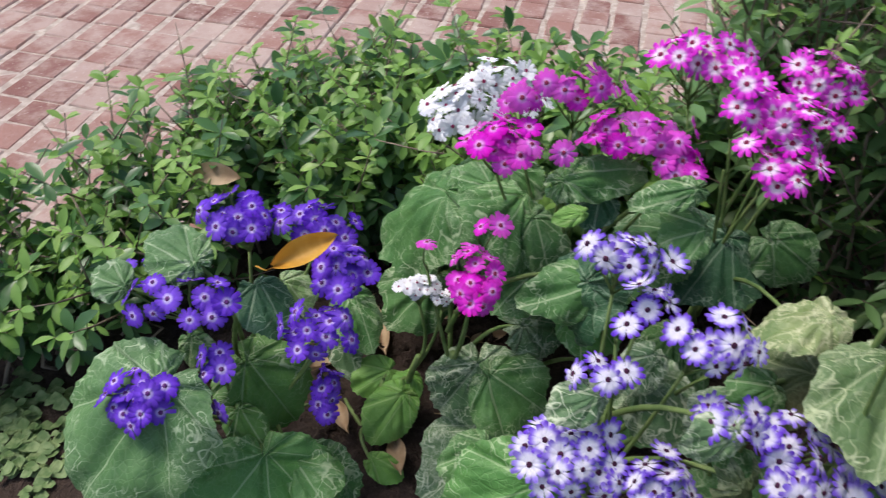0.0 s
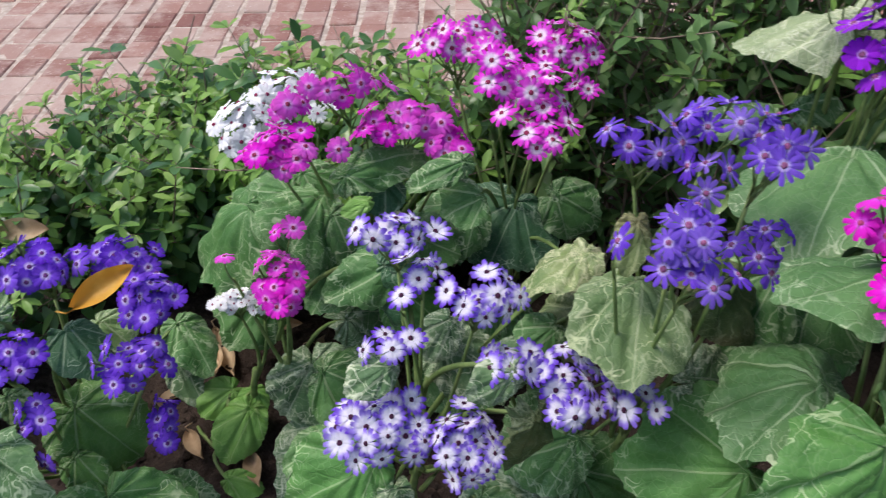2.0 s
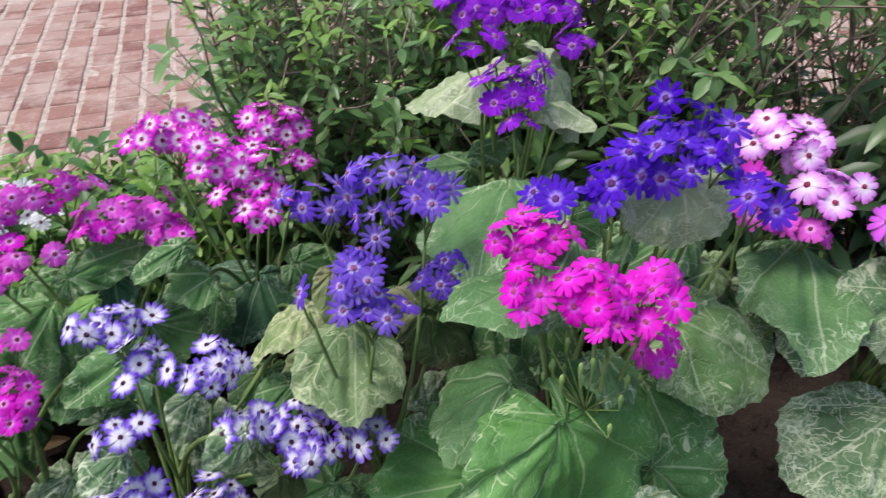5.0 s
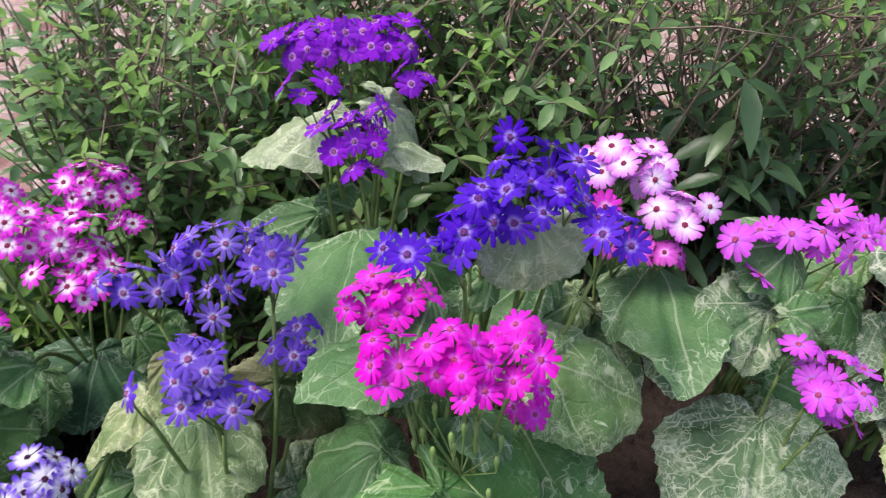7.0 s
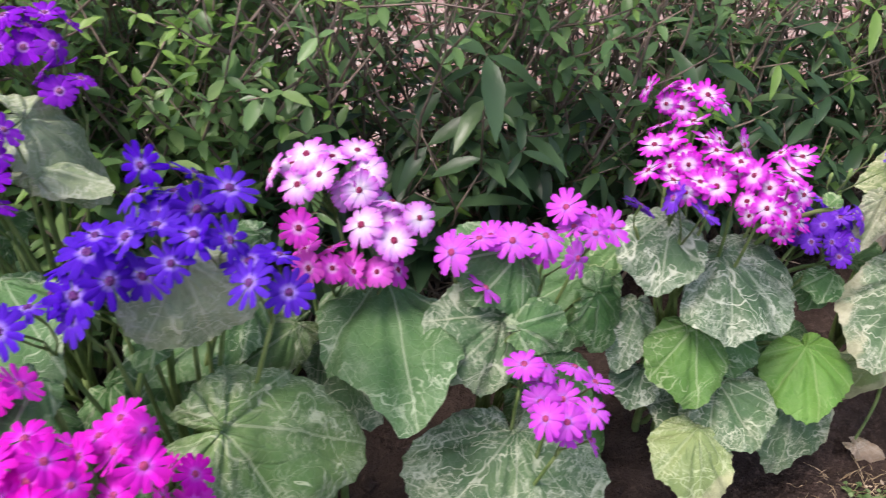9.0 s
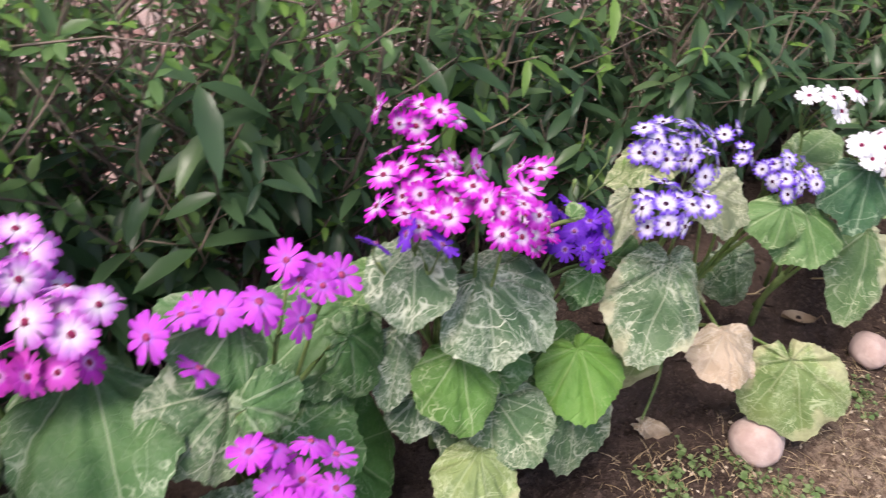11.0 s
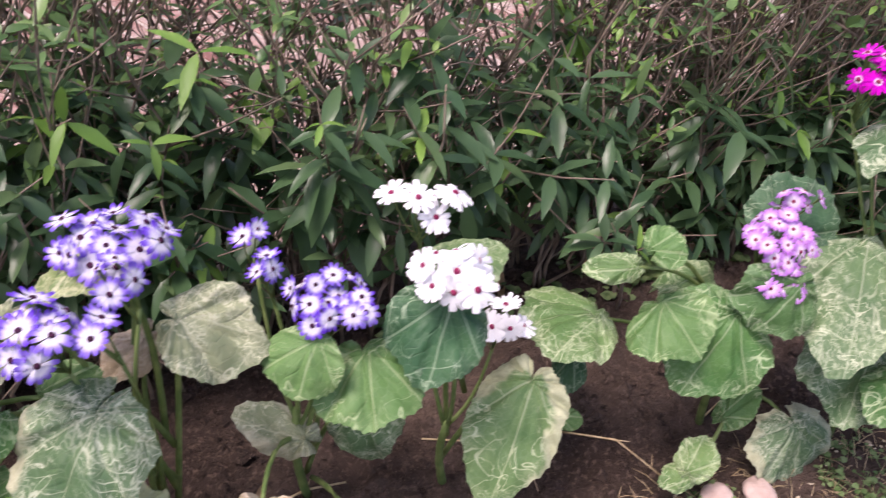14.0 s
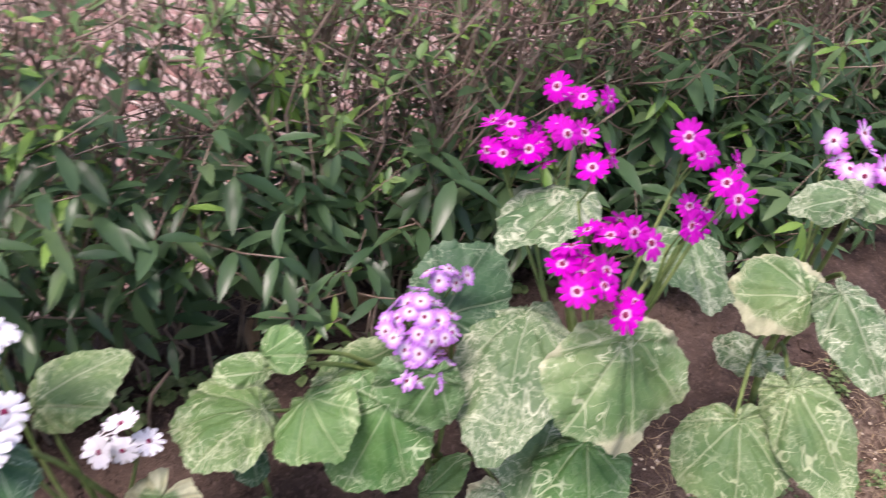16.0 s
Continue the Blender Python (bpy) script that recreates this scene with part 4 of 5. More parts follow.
cineraria("pink and white cineraria beside blue-violet flowers", (0.924, 0.770), "pinkrim", 0.033,
    heads=[(0.882, 0.79, 0.562, 0.046, 0.016, 15, -34),
           (0.855, 0.703, 0.557, 0.055, 0.034, 28, -34),
           (0.815, 0.667, 0.543, 0.036, 0.016, 9, -34),
           (0.895, 0.632, 0.549, 0.03, 0.029, 17, -34),
           (0.878, 0.657, 0.561, 0.016, 0.013, 5, -34),
           (0.962, 0.702, 0.470, 0.030, 0.026, 9, -34),
           (0.984, 0.690, 0.449, 0.018, 0.018, 4, -34),
           (0.961, 0.694, 0.544, 0.018, 0.006, 3, -34),
           (0.846, 0.649, 0.549, 0.014, 0.011, 3, -34)],
    leaves=[(0.838, 0.706, 0.468, 0.802, 0.646, 0.431, 0.089, -0.216, -0.416, 'c'),
            (0.914, 0.694, 0.412, 0.952, 0.628, 0.388, 0.158, 0.072, -0.35, 'c'),
            (0.834, 0.717, 0.341, 0.789, 0.662, 0.316, 0.058, -0.167, -0.291, 'c'),
            (1.042, 0.65, 0.208, 1.007, 0.579, 0.133, 0.114, -0.295, -0.627, 'r'),
            (0.883, 0.614, 0.217, 0.854, 0.538, 0.186, 0.099, 0.045, -0.394, 'e'),
            (0.916, 0.668, 0.217, 0.863, 0.635, 0.183, 0.075, -0.148, -0.594, 'c'),
            (0.926, 0.702, 0.233, 0.921, 0.645, 0.174, 0.07, 0.354, -0.683, 'h'),
            (0.996, 0.732, 0.144, 0.966, 0.673, 0.106, 0.057, 0.287, -0.62, 'c'),
            (0.839, 0.688, 0.256, 0.821, 0.658, 0.23, 0.061, -0.125, -0.6, 'c')], fill=6)

cineraria("blue-violet cineraria with a clean heart-shaped leaf", (0.950, 0.759), "brightviolet", 0.034,
    heads=[(1.025, 0.699, 0.441, 0.043, 0.037, 22, -34),
           (1.054, 0.677, 0.441, 0.018, 0.038, 9, -34),
           (0.821, 0.652, 0.525, 0.021, 0.006, 4, -34),
           (0.782, 0.675, 0.519, 0.007, 0.005, 2, -34)],
    leaves=[(1.099, 0.731, 0.315, 1.076, 0.704, 0.295, 0.051, 'm'),
            (0.991, 0.65, 0.501, 0.997, 0.663, 0.509, 0.021, 'l'),
            (1.11, 0.697, 0.369, 1.148, 0.704, 0.381, 0.046, 'l'),
            (0.876, 0.666, 0.337, 0.862, 0.605, 0.289, 0.097, -0.066, -0.607, 't'),
            (1.044, 0.657, 0.275, 1.026, 0.588, 0.231, 0.106, -0.263, -0.466, 'b')], fill=0, buds=[(1.035, 0.7, 0.505, 4)])

cineraria("blue and white cineraria with bleached leaves", (1.197, 0.746), "bluewhite", 0.031,
    heads=[(1.18, 0.719, 0.507, 0.050, 0.031, 36, -23),
           (1.18, 0.662, 0.506, 0.024, 0.017, 7, -23),
           (1.114, 0.648, 0.479, 0.034, 0.034, 36, -23),
           (1.158, 0.639, 0.48, 0.017, 0.016, 7, -23)],
    leaves=[(1.147, 0.649, 0.382, 1.077, 0.589, 0.31, 0.114, -0.286, -0.58, 'r'),
            (1.139, 0.642, 0.264, 1.135, 0.638, 0.157, 0.100, -0.093, -0.90, 'e'),
            (1.068, 0.689, 0.363, 1.047, 0.668, 0.342, 0.05, -0.206, -0.577, 'm'),
            (1.172, 0.716, 0.484, 1.109, 0.735, 0.474, 0.069, -0.174, -0.059, 'y'),
            (1.099, 0.690, 0.465, 1.068, 0.660, 0.432, 0.040, -0.219, -0.572, 'q'),
            (1.221, 0.685, 0.434, 1.286, 0.654, 0.417, 0.085, -0.096, -0.641, 'q'),
            (1.193, 0.745, 0.375, 1.146, 0.726, 0.348, 0.045, -0.235, -0.566, 'd')], fill=0)

cineraria("small-flowered blue and white cineraria with a wilted leaf", (1.353, 0.774), "bluewhite", 0.027,
    heads=[(1.289, 0.732, 0.486, 0.015, 0.01, 4, -23),
           (1.299, 0.704, 0.46, 0.012, 0.017, 5, -23),
           (1.348, 0.668, 0.445, 0.042, 0.034, 36, -23)],
    leaves=[(1.327, 0.649, 0.411, 1.298, 0.627, 0.373, 0.073, -0.399, -0.627, 'l'),
            (1.376, 0.651, 0.381, 1.362, 0.592, 0.35, 0.1, -0.297, -0.389, 'l'),
            (1.403, 0.74, 0.233, 1.416, 0.702, 0.147, 0.093, -0.38, -0.864, 'h'),
            (1.338, 0.729, 0.199, 1.27, 0.771, 0.222, 0.055, -0.088, -0.576, 'q'),
            (1.268, 0.621, 0.237, 1.247, 0.559, 0.212, 0.097, -0.119, -0.336, 'd'),
            (1.371, 0.574, 0.185, 1.353, 0.503, 0.104, 0.146, -0.653, -0.496, 'e'),
            (1.214, 0.652, 0.041, 1.247, 0.617, 0.029, 0.03, -0.277, -0.546, 'd')], fill=0)

cineraria("white cineraria with crimson flower eyes", (1.526, 0.733), "white", 0.036,
    heads=[(1.454, 0.718, 0.503, 0.038, 0.020, 9, -24),
           (1.450, 0.628, 0.482, 0.032, 0.036, 13, -24),
           (1.550, 0.694, 0.346, 0.032, 0.022, 7, -24)],
    leaves=[(1.45, 0.636, 0.439, 1.41, 0.591, 0.385, 0.097, -0.234, -0.657, 'k'),
            (1.575, 0.656, 0.281, 1.496, 0.579, 0.224, 0.105, -0.21, -0.431, 'a'),
            (1.491, 0.747, 0.372, 1.57, 0.753, 0.409, 0.074, -0.327, -0.518, 'v')], fill=0)

cineraria("small lilac cineraria with rounded green leaves", (1.924, 0.699), "lilac", 0.024,
    heads=[(1.853, 0.632, 0.447, 0.040, 0.038, 34, -24),
           (1.847, 0.606, 0.409, 0.030, 0.022, 13, -24),
           (1.903, 0.667, 0.465, 0.026, 0.009, 7, -24)],
    leaves=[(1.698, 0.72, 0.298, 1.62, 0.742, 0.304, 0.159, 0.108, 0.075, 'u'),
            (1.699, 0.68, 0.4, 1.65, 0.706, 0.392, 0.038, -0.383, -0.478, 'u'),
            (1.706, 0.66, 0.431, 1.737, 0.661, 0.447, 0.053, -0.398, -0.466, 'l'),
            (1.737, 0.661, 0.347, 1.738, 0.594, 0.337, 0.108, -0.484, -0.145, 'l'),
            (1.779, 0.678, 0.347, 1.889, 0.718, 0.336, 0.073, 0.183, -0.225, 'v'),
            (1.813, 0.628, 0.345, 1.747, 0.599, 0.272, 0.132, -0.383, -0.685, 'm'),
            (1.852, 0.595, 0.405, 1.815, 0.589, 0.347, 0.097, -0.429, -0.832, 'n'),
            (1.909, 0.671, 0.402, 1.983, 0.701, 0.453, 0.115, -0.27, -0.61, 'j'),
            (1.964, 0.596, 0.145, 1.969, 0.555, 0.09, 0.141, -0.015, -0.803, 'r')], fill=0)

cineraria("dark rounded cineraria seedling on bare soil", (1.70, 0.735), "purple", 0.03,
    heads=[],
    leaves=[(1.681, 0.732, 0.223, 1.672, 0.699, 0.197, 0.044, -0.37, -0.488, 'k'),
            (1.679, 0.711, 0.136, 1.701, 0.698, 0.138, 0.031, -0.377, -0.483, 'l')], fill=0)

cineraria("pale mottled young cineraria beside the trench", (1.835, 0.605), "purple", 0.03,
    heads=[],
    leaves=[(1.877, 0.628, 0.152, 1.931, 0.636, 0.186, 0.046, -0.441, -0.425, 'l'),
            (1.787, 0.58, 0.137, 1.822, 0.599, 0.167, 0.05, -0.443, -0.423, 'u'),
            (1.788, 0.582, 0.132, 1.751, 0.59, 0.116, 0.036, -0.441, -0.425, 'u')], fill=0)

cineraria("tall sparse magenta cineraria before the hedge", (2.080, 0.605), "vividmag", 0.031,
    heads=[(1.985, 0.691, 0.605, 0.036, 0.028, 9, -28),
           (2.011, 0.670, 0.566, 0.010, 0.008, 2, -28),
           (2.098, 0.670, 0.562, 0.012, 0.010, 2, -28),
           (2.106, 0.510, 0.640, 0.010, 0.012, 2, -28),
           (2.081, 0.510, 0.592, 0.016, 0.016, 4, -28),
           (2.062, 0.679, 0.644, 0.035, 0.015, 4, -28),
           (2.035, 0.667, 0.61, 0.025, 0.014, 4, -28),
           (1.978, 0.553, 0.636, 0.004, 0.004, 1, -28),
           (2.057, 0.511, 0.668, 0.017, 0.015, 3, -28),
           (2.072, 0.479, 0.64, 0.009, 0.022, 4, -28),
           (1.977, 0.503, 0.604, 0.036, 0.015, 7, -28),
           (1.931, 0.485, 0.589, 0.028, 0.029, 9, -28),
           (2.033, 0.482, 0.617, 0.011, 0.007, 2, -28),
           (1.959, 0.456, 0.561, 0.01, 0.024, 3, -28)],
    leaves=[(1.987, 0.628, 0.407, 1.878, 0.525, 0.377, 0.126, -0.206, -0.067, 'h'),
            (1.978, 0.471, 0.504, 1.96, 0.412, 0.428, 0.141, -0.075, -0.781, 'a'),
            (2.031, 0.635, 0.55, 1.945, 0.632, 0.531, 0.114, -0.219, 0.14, 'h'),
            (2.184, 0.608, 0.473, 2.152, 0.519, 0.451, 0.11, 0.107, -0.271, 'h'),
            (2.007, 0.579, 0.29, 1.93, 0.516, 0.24, 0.127, -0.182, -0.463, 'h')], fill=1)

cineraria("white-eyed violet cineraria with cream mottled leaves", (2.432, 0.598), "lilacpink", 0.034,
    heads=[(2.37, 0.545, 0.562, 0.032, 0.024, 7, -28),
           (2.36, 0.569, 0.585, 0.022, 0.008, 4, -28)],
    leaves=[(2.257, 0.484, 0.456, 2.202, 0.543, 0.443, 0.09, -0.523, -0.318, 'a'),
            (2.255, 0.45, 0.478, 2.234, 0.364, 0.434, 0.066, -0.552, -0.265, 'h'),
            (2.338, 0.564, 0.251, 2.314, 0.617, 0.258, 0.057, -0.511, -0.338, 'h'),
            (2.35, 0.571, 0.239, 2.381, 0.539, 0.246, 0.041, -0.52, -0.325, 'h'),
            (2.15, 0.444, 0.34, 2.1, 0.384, 0.289, 0.121, -0.499, -0.275, 'v'),
            (2.196, 0.426, 0.388, 2.177, 0.319, 0.342, 0.081, -0.561, -0.246, 'v'),
            (2.329, 0.52, 0.546, 2.279, 0.553, 0.526, 0.051, -0.521, -0.322, 'h'),
            (2.34, 0.522, 0.538, 2.362, 0.485, 0.539, 0.039, -0.534, -0.301, 'h')], fill=0)


# ---- hedge and shrubs ----
LANCE = ((0.20, 0.70), (0.48, 1.0), (0.80, 0.60))
OVAL = ((0.27, 0.66), (0.58, 1.0), (0.85, 0.66))


def blade(verts, faces, root, way, up, length, width, curl, rnd, shape=LANCE):
    """One small leaf: a folded blade of eleven vertices, pointed or blunt by its shape."""
    way = way.normalized()
    side = way.cross(up)
    side = side.normalized() if side.length > 1e-5 else way.orthogonal().normalized()
    nrm = side.cross(way)
    o = len(verts)
    verts.append(root)
    for f, w in shape:
        mid = root + way * (length * f) - nrm * (curl * length * f * f)
        verts.append(mid - side * width * 0.5 * w + nrm * width * 0.16 * w)
        verts.append(mid)
        verts.append(mid + side * width * 0.5 * w + nrm * width * 0.16 * w)
    verts.append(root + way * length - nrm * (curl * length))
    faces.extend(((o, o + 2, o + 1), (o, o + 3, o + 2)))
    for k in (1, 4):
        a = o + k
        faces.extend(((a, a + 1, a + 4, a + 3), (a + 1, a + 2, a + 5, a + 4)))
    e = o + 10
    faces.extend(((o + 7, o + 8, e), (o + 8, o + 9, e)))


def bush(name, label, category, area, stems, height, leaf, mat, seed, fresh=0.0, spread=0.06, per_node=3, gap=0.028, low=0.05, thin=None, twigs_more=0, shape=LANCE, droop=0.0, sprigs=0.0, reach=0.085):
    """Woody stems with whorls of leaves. area(rnd) gives a foot, height(x, y) the top there."""
    rnd = random.Random(seed)
    sv, sf, lv, lf, gv, gf = [], [], [], [], [], []
    for _ in range(stems):
        x, y = area(rnd)
        z0 = soil_z(x, y) - 0.01
        top = height(x, y) * rnd.uniform(0.75, 1.1)
        lean = Vector((rnd.uniform(-1, 1), rnd.uniform(-1, 1), 0)) * spread
        if name == "hedge" and x < 0.1:
            lean.x = 0.6 * abs(lean.x)
        pts = [Vector((x, y, z0))]
        steps = 7
        for i in range(1, steps + 1):
            f = i / steps
            pts.append(Vector((x, y, z0)) + lean * f * (1 + f) + Vector((rnd.uniform(-1, 1) * 0.022, rnd.uniform(-1, 1) * 0.022, (top - z0) * f)))
        tube(sv, sf, pts, [0.0038 * (1 - 0.72 * i / steps) for i in range(steps + 1)], 4)
        twigs = [pts]
        for _ in range(rnd.randint(4, 7)):
            i = rnd.randint(1, steps - 1)
            a = pts[i].lerp(pts[i + 1], rnd.random())
            w = Vector((rnd.uniform(-1, 1), rnd.uniform(-1.15, 0.85), rnd.uniform(0.1, 1.0))).normalized() * rnd.uniform(0.06, 0.16)
            tw = [a, a + w * 0.5 + Vector((0, 0, 0.006)), a + w + Vector((0, 0, 0.022))]
            tube(sv, sf, tw, [0.0022, 0.0016, 0.0009], 3)
            twigs.append(tw)
        for _ in range(twigs_more if x > 1.2 else twigs_more // (2 if x > 0.5 else 4)):
            i = rnd.randint(1, steps - 1)
            a = pts[i].lerp(pts[i + 1], rnd.random())
            w = Vector((rnd.uniform(-0.7, 0.7), rnd.uniform(-0.4, 0.4), rnd.uniform(0.0, 1.2))).normalized() * rnd.uniform(0.08, 0.24)
            s = Vector((rnd.uniform(-1, 1), rnd.uniform(-1, 1), rnd.uniform(-1, 1))) * 0.012
            tube(sv, sf, [a, a + w * 0.5 + s, a + w], [0.0016, 0.0012, 0.0007], 3)
        for tw in twigs:
            lively = tw is not pts and rnd.random() < sprigs
            for p, q in zip(tw, tw[1:]):
                run = (q - p).length
                for s in range(max(1, int(run / gap))):
                    at = p.lerp(q, (s + rnd.random()) / max(1, int(run / gap)))
                    if at.z < z0 + low + rnd.uniform(0, 0.06) or rnd.random() < (thin(at) if thin else 0.10):
                        continue
                    ax = (q - p).normalized()
                    o = ax.orthogonal().normalized()
                    spin = rnd.uniform(0, 6.28)
                    young = (at.z > top - reach or lively) and rnd.random() < fresh
                    for n in range(per_node):
                        w = spin + 6.283 * n / per_node + rnd.uniform(-0.4, 0.4)
                        out = o * math.cos(w) + ax.cross(o) * math.sin(w)
                        way = out + ax * rnd.uniform(0.1, 0.8) + Vector((0, 0, rnd.uniform(-0.35, 0.25) - droop))
                        ln = rnd.uniform(*leaf[:2]) * (0.75 if young else 1)
                        blade(gv if young else lv, gf if young else lf, at, way, Vector((rnd.uniform(-0.3, 0.3), rnd.uniform(-0.5, 0.1), 1)), ln, ln * rnd.uniform(*leaf[2:]), rnd.uniform(0.0, 0.35) + 0.5 * droop, rnd, shape)
    thing = new(name, None)
    tagged(thing, label, category)
    part_of("stem_tangle", raw_mesh("stem_tangle", sv, sf, TWIG), thing, kind="stuff")
    part_of("foliage", raw_mesh("foliage", lv, lf, mat), thing, kind="stuff")
    if gv:
        part_of("new_growth", raw_mesh("new_growth", gv, gf, FRESH_LEAF), thing, "pale green young shoot leaves", kind="stuff")
    return thing


def hedge_area(rnd):
    f = rnd.random()
    x = rnd.uniform(-0.28, 0.45) if f < 0.29 else (rnd.uniform(0.45, 1.35) if f < 0.50 else rnd.uniform(1.35, 3.6))
    return x, 1.16 + rnd.gauss(0, 0.055)


def hedge_top(x, y):
    return 0.80 if x > 0.25 else 0.80 - (0.25 - x) * 0.30


def hedge_gaps(p):
    """How bare the twigs are: leafy where the hedge begins, open and twiggy further on."""
    bare = 0.04 if p.x < 0.45 else (0.30 if p.x < 1.0 else 0.47)
    return bare + (0.15 if p.z > 0.36 and p.x > 0.5 else 0.0) + (0.10 if p.z > 0.42 and p.x > 1.35 else 0.0) + 0.42 * noise.noise(p * 5)


bush("hedge", "thin twiggy green hedge with daylight showing through", "hedge", hedge_area, 650, hedge_top, (0.018, 0.038, 0.34, 0.50), HEDGE_LEAF, 11, 0.8, 0.13, 3, 0.034, 0.12, hedge_gaps, 11, sprigs=0.34)


def leafy_clump(x, y, stems, top, seed, bare=0.17):
    """One long-leaved plant that stands in front of the hedge."""
    def area(rnd):
        return x + rnd.gauss(0, 0.05), y + rnd.gauss(0, 0.035)
    long = x > 0.42
    size = seed % 3
    leaf = (0.040 + 0.012 * size, 0.064 + 0.016 * size, 0.25, 0.33) if long else (0.030 + 0.010 * size, 0.052 + 0.014 * size, 0.24, 0.34)
    bush("leafy_shrub", "upright shrub with long narrow dark green leaves", "shrub", area, stems, lambda px, py: top, leaf, LONG_LEAF if long else HEDGE_LEAF, seed, 0.12, 0.09, 3, 0.042 if long else 0.036, bare if long else 0.03, droop=0.3 if long else 0.0)


def clump_height(x):
    """The long leaves stand low where the hedge is open, and nearly as high as the hedge further on."""
    if x < 0.42:
        return 0.40 if x > 0.0 else 0.30
    if x < 0.95:
        return 0.36
    return 0.43 if x < 1.55 else 0.39


for n in range(-1, 27):
    gx = -0.05 + n * 0.128 + 0.05 * math.sin(n * 7.3)
    leafy_clump(gx, 1.06 + 0.035 * math.sin(n * 4.1), 6, clump_height(gx) + 0.13 * math.sin(n * 2.7 + 1) ** 2, 300 + n, 0.15 if n < 17 else 0.05)
for n in range(10):
    leafy_clump(2.42 + n * 0.10, 0.97 + 0.03 * math.sin(n * 3.3), 5, 0.22 + 0.05 * math.sin(n * 1.9), 400 + n, 0.02)


def low_area(rnd):
    f = rnd.random()
    if f < 0.82:
        g = rnd.random()
        return -0.31 - 0.57 * g + rnd.gauss(0, 0.045), 1.01 - 0.19 * g + rnd.gauss(0, 0.06)
    g = rnd.random()
    return -0.93 - 0.10 * g + rnd.gauss(0, 0.045), 0.80 - 0.62 * g + rnd.gauss(0, 0.05)


def low_top(x, y):
    t = 0.25 + 0.16 * min(0.0, x + 0.45) if x > -0.9 else 0.17
    if noise.noise(Vector((x * 23, y * 23, 4))) > 0.42:
        t += 0.055
    return t if y > 0.5 else 0.12


bush("shrub", "low clipped shrub with small glossy leaves and pale new shoots", "shrub", low_area, 330, low_top, (0.024, 0.048, 0.38, 0.52), SHRUB_LEAF, 23, 0.7, 0.05, 4, 0.023, 0.03, lambda p: 0.14 if p.x > -0.82 else 0.35, shape=OVAL, reach=0.05)


# ---- stones, litter and weeds on the soil ----
def pebble(x, y, r, squash, label, seed, turn=0):
    bm = bmesh.new()
    bmesh.ops.create_icosphere(bm, subdivisions=3, radius=r)
    for v in bm.verts:
        n = noise.noise(v.co * (1.2 / r) + Vector((seed, 0, 0))) * 0.17 + noise.noise(v.co * (3.0 / r) + Vector((seed, 3, 0))) * 0.03
        v.co *= 1 + n
        v.co.z *= squash
        v.co.x *= 1.12
    ob = new("stone", mesh_of(bm, "stone", STONE))
    ob.matrix_world = pose(x, y, soil_z(x, y) + r * squash * 0.55, 0, 0, turn)
    tagged(ob, label, "stone", "stones along the bed")


pebble(1.335, 0.545, 0.037, 0.86, "smooth pale pink round stone half sunk in soil", 1)
pebble(1.640, 0.590, 0.031, 0.84, "smooth pale pink round stone at the bed edge", 4, 40)
pebble(1.845, 0.572, 0.021, 0.7, "small pale pink stone among weeds", 7, 15)
pebble(1.900, 0.556, 0.022, 0.55, "flat pale pink stone among weeds", 9, 70)
pebble(1.69, 0.37, 0.014, 0.7, "small broken brick-pink pebble on dry soil", 12)


def fallen_leaf(x, y, z, length, width, mat, label, turn, tip=0.0, roll=0.0, curl=0.5, seed=0, face=None):
    """A dropped leaf: an oval blade with a midrib groove, curled along its length."""
    rnd = random.Random(seed)
    verts, faces, n, m = [], [], 14, 7
    for i in range(n + 1):
        f = i / n
        w = width * 0.5 * (math.sin(math.pi * min(1, f * 0.97 + 0.02)) ** 0.75 + 0.02)
        for k in range(m):
            s = (k / (m - 1)) * 2 - 1
            zz = curl * width * 0.5 * s * s + 0.18 * length * curl * math.sin(2.2 * f + seed) + 0.012 * length * rnd.uniform(-1, 1)
            verts.append(((f - 0.5) * length, s * w, zz - 0.03 * width * (1 - abs(s)) ** 6))
    for i in range(n):
        for k in range(m - 1):
            o = i * m + k
            faces.append((o, o + 1, o + m + 1, o + m))
    tube(verts, faces, [(-0.5 * length, 0, 0), (-0.62 * length, 0, 0.01), (-0.75 * length, 0.01, 0.0)], [0.0014, 0.0012, 0.001], 4)
    ob = new("fallen_leaf", raw_mesh("fallen_leaf", verts, faces, mat))
    ob.matrix_world = pose(x, y, z, roll, tip, turn)
    if face:
        u = Vector(face[0]).normalized()
        v = Vector(face[1]).cross(u).normalized()
        ob.matrix_world = Matrix.Translation((x, y, z)) @ Matrix((u, v, u.cross(v))).transposed().to_4x4()
    tagged(ob, label, "fallen leaf", "fallen leaves in the bed")


